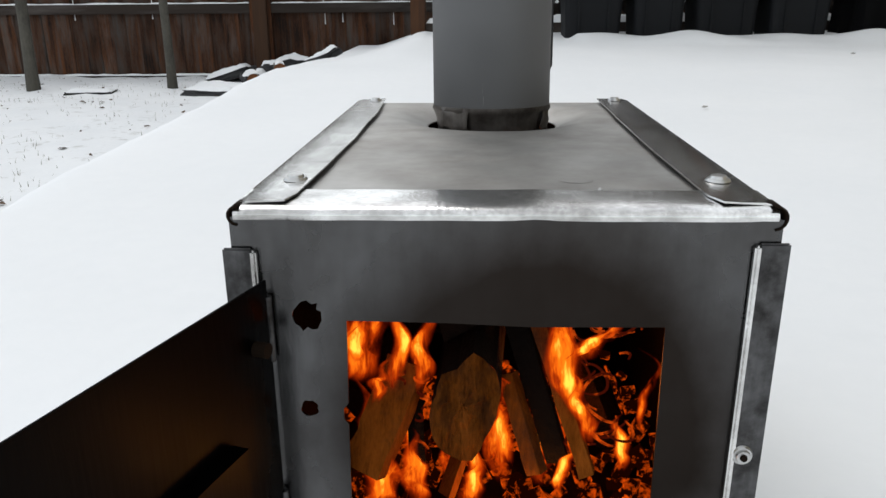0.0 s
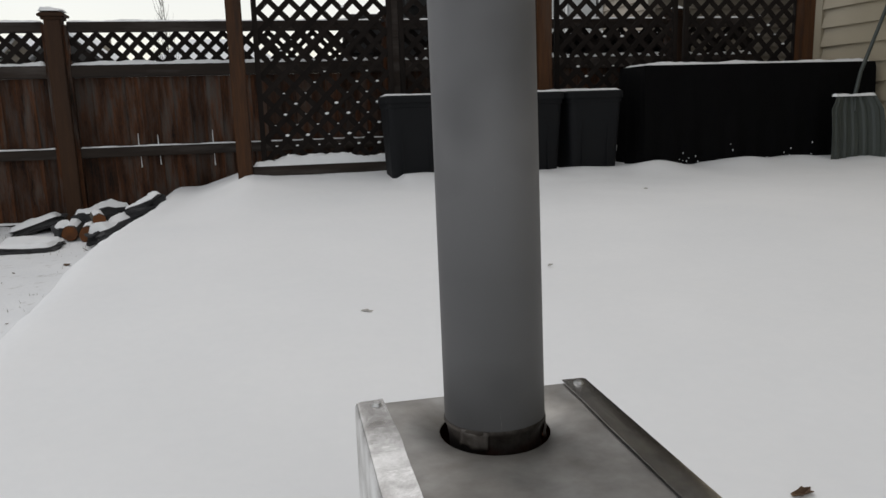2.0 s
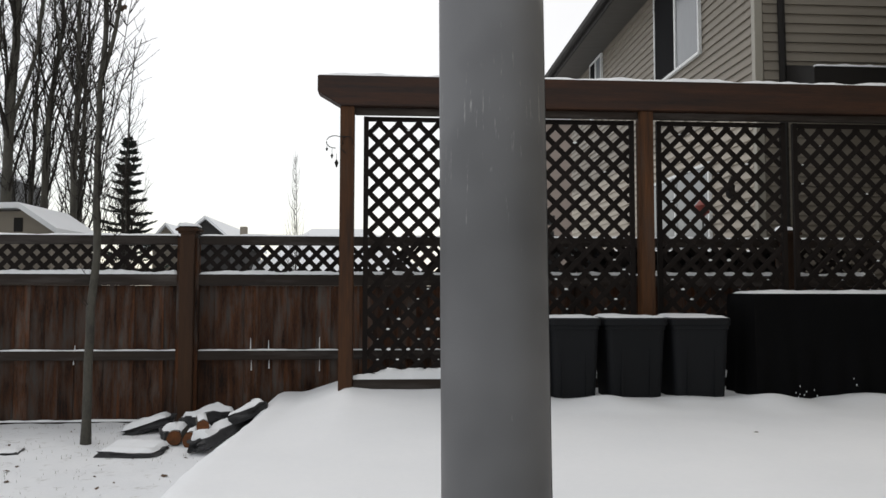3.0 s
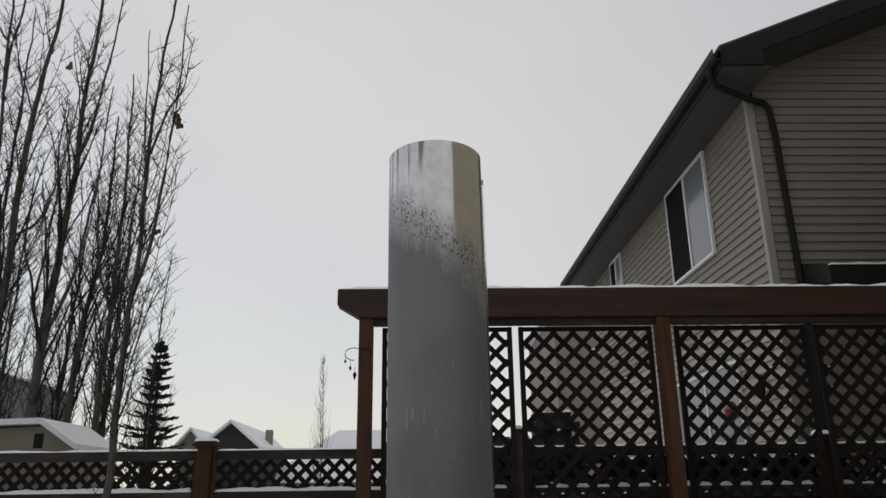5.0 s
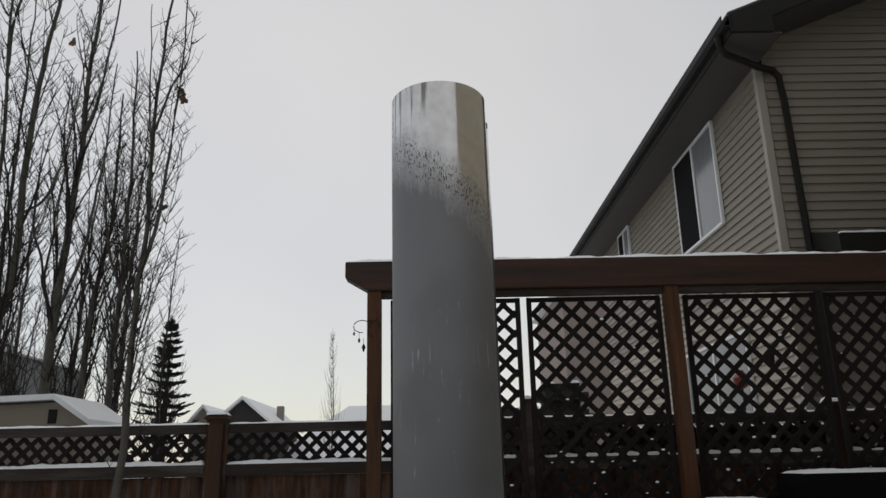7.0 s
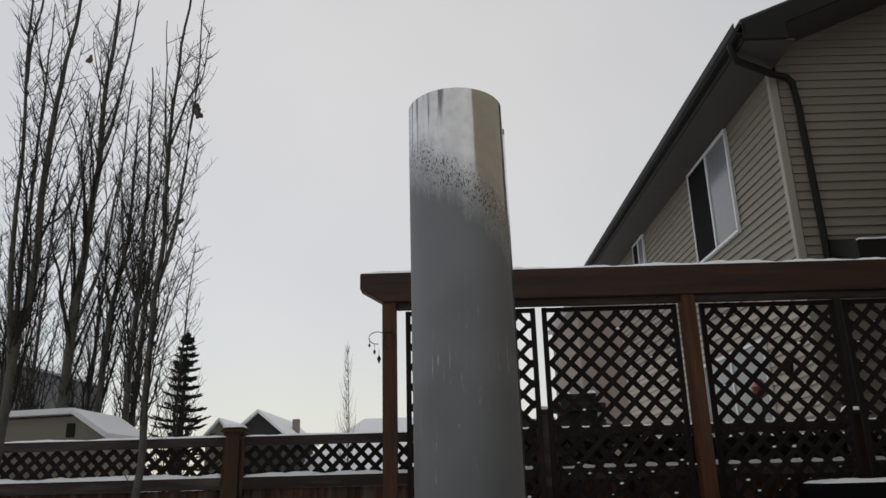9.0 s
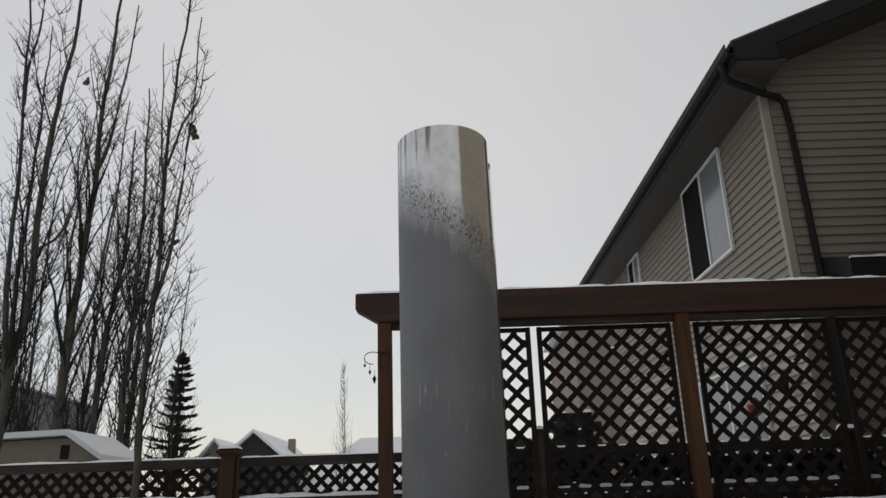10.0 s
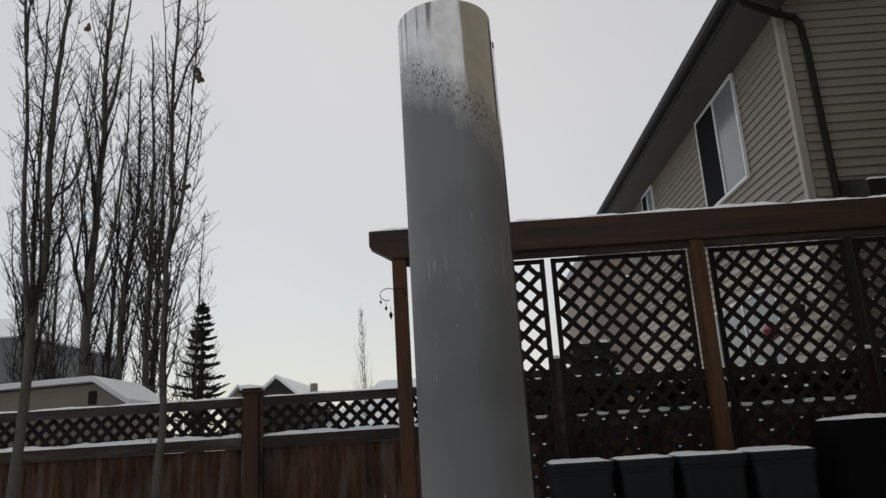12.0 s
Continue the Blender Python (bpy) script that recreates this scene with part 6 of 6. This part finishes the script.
# ---- roofs beyond the fence ----
def far_house(x0, x1, y, z_eave, z_ridge, depth, wall, label, gable=True):
    h = thing("far_house", label, "house", at=(0, 0, 0))
    part("wall", slab(x0, x1, y, y + depth, -0.8, z_eave), wall, h)
    xm = (x0 + x1) / 2
    o, th = 0.35, 0.14
    bm = bmesh.new()
    if gable:
        tri = [bm.verts.new(c) for c in ((x0, y, z_eave), (x1, y, z_eave), (xm, y, z_ridge))]
        bm.faces.new(tri)
        part("gable", bm, wall, h)
        for s in (-1, 1):
            e = xm + s * ((x1 - x0) / 2 + o)
            ze = z_eave - o * (z_ridge - z_eave) / ((x1 - x0) / 2)
            bm = bmesh.new()
            v = [bm.verts.new(c) for c in ((e, y - 0.3, ze), (xm, y - 0.3, z_ridge), (xm, y + depth, z_ridge), (e, y + depth, ze), (e, y - 0.3, ze + th), (xm, y - 0.3, z_ridge + th), (xm, y + depth, z_ridge + th), (e, y + depth, ze + th))]
            for q in ((0, 1, 2, 3), (7, 6, 5, 4), (0, 4, 5, 1), (1, 5, 6, 2), (2, 6, 7, 3), (3, 7, 4, 0)):
                bm.faces.new([v[k] for k in q])
            bmesh.ops.recalc_face_normals(bm, faces=bm.faces)
            part("roof", bm, SNOW, h, "snow-covered roof")
    else:
        v = [bm.verts.new(c) for c in ((x0 - o, y - o, z_eave), (x1 + o, y - o, z_eave), (x1 + o, y + depth, z_eave), (x0 - o, y + depth, z_eave), (x0 + depth * 0.35, y + depth / 2, z_ridge), (x1 - depth * 0.35, y + depth / 2, z_ridge))]
        for q in ((0, 1, 5, 4), (1, 2, 5), (2, 3, 4, 5), (3, 0, 4), (3, 2, 1, 0)):
            bm.faces.new([v[k] for k in q])
        bmesh.ops.recalc_face_normals(bm, faces=bm.faces)
        part("roof", bm, SNOW, h, "snow-covered roof")
    return h


far_house(-10.0, -7.75, 35, 3.05, 4.0, 8, FARDARK, "far dark gabled house with snowy roof")
b1 = far_house(-8.2, 1.5, 40, 1.4, 4.35, 9, FARWALL, "far house with low snowy hip roof", False)
part("chimney", slab(-8.12, -7.78, 38.9, 39.25, 1.5, 3.98, 0.02), FARWALL, b1)
far_house(-11.6, -10.3, 36, 3.0, 3.75, 8, FARWALL, "far beige gabled house with snowy roof")


def garden_shed():
    s = thing("garden_shed", "neighbour's beige shed with thick snow on its roof", "shed")
    y0, y1 = 8.4, 9.55
    bm = bmesh.new()
    prof = [(-6.10, -0.8), (-4.04, -0.8), (-4.04, 1.37), (-4.36, 1.60), (-6.10, 1.55)]
    fr = [bm.verts.new((x, y0, z)) for x, z in prof]
    bk = [bm.verts.new((x, y1, z)) for x, z in prof]
    bm.faces.new(fr)
    bm.faces.new(bk[::-1])
    for i in range(5):
        j = (i + 1) % 5
        bm.faces.new((fr[j], fr[i], bk[i], bk[j]))
    bmesh.ops.recalc_face_normals(bm, faces=bm.faces)
    part("wall", bm, FARWALL, s)
    part("vent", slab(-4.46, -4.36, y0 - 0.012, y0, 1.36, 1.52, 0.004), DARK_METAL, s, "small dark gable vent")
    for (xa, za), (xb, zb) in (((-6.22, 1.57), (-4.36, 1.62)), ((-4.36, 1.62), (-3.93, 1.33))):
        bm = bmesh.new()
        v = [bm.verts.new(c) for c in ((xa, y0 - 0.14, za), (xb, y0 - 0.14, zb), (xb, y1, zb), (xa, y1, za), (xa, y0 - 0.14, za + 0.065), (xb, y0 - 0.14, zb + 0.065), (xb, y1, zb + 0.065), (xa, y1, za + 0.065))]
        for q in ((0, 1, 2, 3), (7, 6, 5, 4), (0, 4, 5, 1), (1, 5, 6, 2), (2, 6, 7, 3), (3, 7, 4, 0)):
            bm.faces.new([v[k] for k in q])
        bmesh.ops.recalc_face_normals(bm, faces=bm.faces)
        part("roof", bm, SNOW, s, "snow-covered roof")


garden_shed()
far_house(-29, -18.2, 30, 5.9, 7.6, 9, FARGREY, "far grey two-storey house behind bare trees", False)
far_house(5.5, 11.5, 31, 8.0, 9.4, 8, FARBROWN, "far brown two-storey house beyond the fence", False)


# ---- neighbour's patio things seen through the lattice, and added dark blocks ----
def patio_bits():
    g = thing("barbecue", "dark covered barbecue with snow on its lid, behind fence", "barbecue", at=(1.42, 8.2, -0.61))
    part("cover", slab(-0.34, 0.31, -0.28, 0.28, 0.0, 1.98, 0.05), PATIO_GREY, g)
    lid = slab(-0.32, 0.29, -0.24, 0.24, 1.981, 2.27, 0.10)
    part("lid", lid, PATIO_GREY, g, "", True)
    part("side_shelf", slab(0.312, 0.62, -0.22, 0.22, 1.72, 1.90, 0.02), PATIO_GREY, g)
    snow_cap("snow", -0.22, -0.08, -0.2, 0.2, 2.268, 0.04, g, 0.03, 8)
    snow_cap("snow", 0.02, 0.2, -0.2, 0.2, 2.268, 0.04, g, 0.03, 3)
    # invented black block that darkens the view through the right-hand lattice
    c = thing("dark_backing", "long dark block added behind fence to darken the lattice gaps", "patio furniture", at=(3.1, 7.95, -0.61))
    part("cover", slab(-1.05, 1.35, -0.35, 0.35, 0.0, 1.74, 0.06), BLACK, c)
    snow_cap("snow", -1.0, 1.3, -0.3, 0.3, 1.742, 0.03, c, 0.06, 2)
    # second invented block, darkens the gaps beside the barbecue
    c = thing("dark_backing_end", "stepped dark block added behind fence to darken the lattice gaps", "chair", at=(0.74, 8.1, -0.61))
    part("cover", slab(-0.26, 0.30, -0.30, 0.25, 0.0, 1.55, 0.06), PATIO_GREY, c)
    part("backrest_cover", slab(-0.22, 0.26, 0.02, 0.24, 1.551, 2.02, 0.05), PATIO_GREY, c)
    r = thing("bird_feeder", "small red plastic bird feeder on a dark stick atop fence", "bird feeder", at=(3.16, 7.36, 1.245))
    v, f = tube([(0, 0, 0), (0, 0, 0.27)], [0.010, 0.010], 8)
    raw("stick", v, f, DARK_METAL, r)
    v, f = tube([(0, 0, 0.25), (0, 0, 0.28), (0, 0, 0.36), (0, 0, 0.44)], [0.02, 0.065, 0.085, 0.02], 14)
    raw("feeder_body", v, f, REDCLOTH, r, "dull red plastic feeder body", True)


patio_bits()


# ---- wind chime on the end post ----
def wind_chime():
    c = thing("wind_chime", "small dark wire hanging ornament on the post", "ornament", at=(-0.575, 6.12, 1.945))
    path = [(0.02, 0, 0.10)] + [(-0.075 + 0.075 * math.cos(g), 0, 0.05 + 0.055 * math.sin(g)) for g in [radians(a) for a in range(60, 300, 24)]]
    v, f = tube(path, [0.004] * len(path), 6)
    raw("wire_hook", v, f, DARK_METAL, c, "", True)
    path = [(0.02, -0.004, -0.05), (-0.03, -0.004, 0.0)] + [(0.035 + 0.045 * math.cos(g), -0.004, 0.055 + 0.045 * math.sin(g)) for g in [radians(a) for a in range(200, -60, -26)]]
    v, f = tube(path, [0.004] * len(path), 6)
    raw("wire_scroll", v, f, DARK_METAL, c, "", True)
    for x, z, r, ln in ((-0.145, 0.0, 0.012, 0.03), (-0.10, -0.055, 0.013, 0.04), (-0.06, -0.105, 0.018, 0.07)):
        v, f = tube([(x, 0, z + 0.05), (x, 0, z)], [0.002, 0.002], 5)
        raw("string", v, f, DARK_METAL, c)
        v, f = tube([(x, 0, z), (x, 0, z - ln * 0.4), (x, 0, z - ln)], [0.004, r, 0.004], 8)
        raw("pendant", v, f, DARK_METAL, c, "", True)


wind_chime()


# ---- leaves on the snow ----
def leaf(x, y, size, turn, seed, label, mat=None):
    rnd = random.Random(seed)
    verts, faces = [], []
    n = 14
    for i in range(n):
        g = 6.283 * i / n
        r = size * (0.55 + 0.45 * abs(math.sin(g * 2.5 + 0.3))) * rnd.uniform(0.8, 1.1) * (1.5 if abs(math.cos(g)) > 0.8 else 0.8)
        verts.append((r * math.cos(g), r * math.sin(g) * 0.7, size * (0.15 + 0.45 * abs(math.sin(g)) + 0.25 * rnd.random())))
    verts.append((0, 0, size * 0.12))
    faces = [(i, (i + 1) % n, n) for i in range(n)]
    o = raw("leaf", verts, faces, mat or LEAF)
    o.location = (x, y, deck_z(x, y) + 0.004)
    o.rotation_euler = (0, 0, radians(turn))
    so = o.modifiers.new("thickness", "SOLIDIFY")
    so.thickness = 0.001
    tagged(o, label, "leaf", "dead leaves on the snow")


leaf(0.664, 0.655, 0.020, 10, 1, "curled brown dead leaf lying on snow")
leaf(0.825, 2.448, 0.013, 40, 2, "small dead leaf half sunk in snow", PALE_LEAF)
leaf(0.005, 2.013, 0.018, -30, 3, "small dead leaf dusted with snow", PALE_LEAF)
leaf(2.2, 4.3, 0.014, 5, 4, "small dead leaf half sunk in snow", PALE_LEAF)


def litter():
    rnd = random.Random(12)
    V, F = [], []
    for _ in range(190):
        x, y = rnd.uniform(-5.6, -1.45), rnd.uniform(0.6, 7.1)
        z = GROUND + 0.035 * noise.noise((x * 0.8, y * 0.8, 3)) + 0.022 * noise.noise((x * 3.1, y * 3.1, 1)) + 0.010 * noise.noise((x * 8, y * 8, 7))
        s = rnd.choice((0.007, 0.010, 0.014, 0.024)) * rnd.uniform(0.7, 1.2)
        a = rnd.uniform(0, 6.28)
        o = len(V)
        for k in range(5):
            g = a + 1.2566 * k
            r = s * rnd.uniform(0.5, 1.2)
            V.append((x + r * math.cos(g), y + r * math.sin(g), z + rnd.uniform(0.0, 0.016)))
        F.append(tuple(range(o, o + 5)))
    o = raw("leaf_litter", V, F, LEAF)
    tagged(o, "scattered dark leaf bits on the snowy lawn", "leaf litter", kind="stuff")


litter()


def grass():
    """Short withered blades that poke out of the thin snow on the lawn."""
    rnd = random.Random(21)
    V, F = [], []
    for _ in range(2600):
        x, y = rnd.uniform(-6.0, -1.6), rnd.uniform(0.8, 7.1)
        if noise.noise((x * 1.7, y * 1.7, 4)) < -0.05:
            continue
        z = GROUND + 0.035 * noise.noise((x * 0.8, y * 0.8, 3)) + 0.022 * noise.noise((x * 3.1, y * 3.1, 1)) + 0.010 * noise.noise((x * 8, y * 8, 7))
        a, ln = rnd.uniform(0, 6.283), rnd.uniform(0.012, 0.034)
        o = len(V)
        dx, dy = 0.0022 * math.cos(a), 0.0022 * math.sin(a)
        V += [(x - dx, y - dy, z - 0.004), (x + dx, y + dy, z - 0.004), (x + dy * 5, y - dx * 5, z + ln)]
        F.append((o, o + 1, o + 2))
    tagged(raw("grass", V, F, STRAW), "sparse withered grass blades poking through snow", "grass", kind="stuff")


STRAW = material("withered_grass", (0.13, 0.125, 0.095), (0.26, 0.25, 0.19), 0.9, 0, (20, 20, 20), 60, 0.6, 0.0, spec=0.1)
grass()
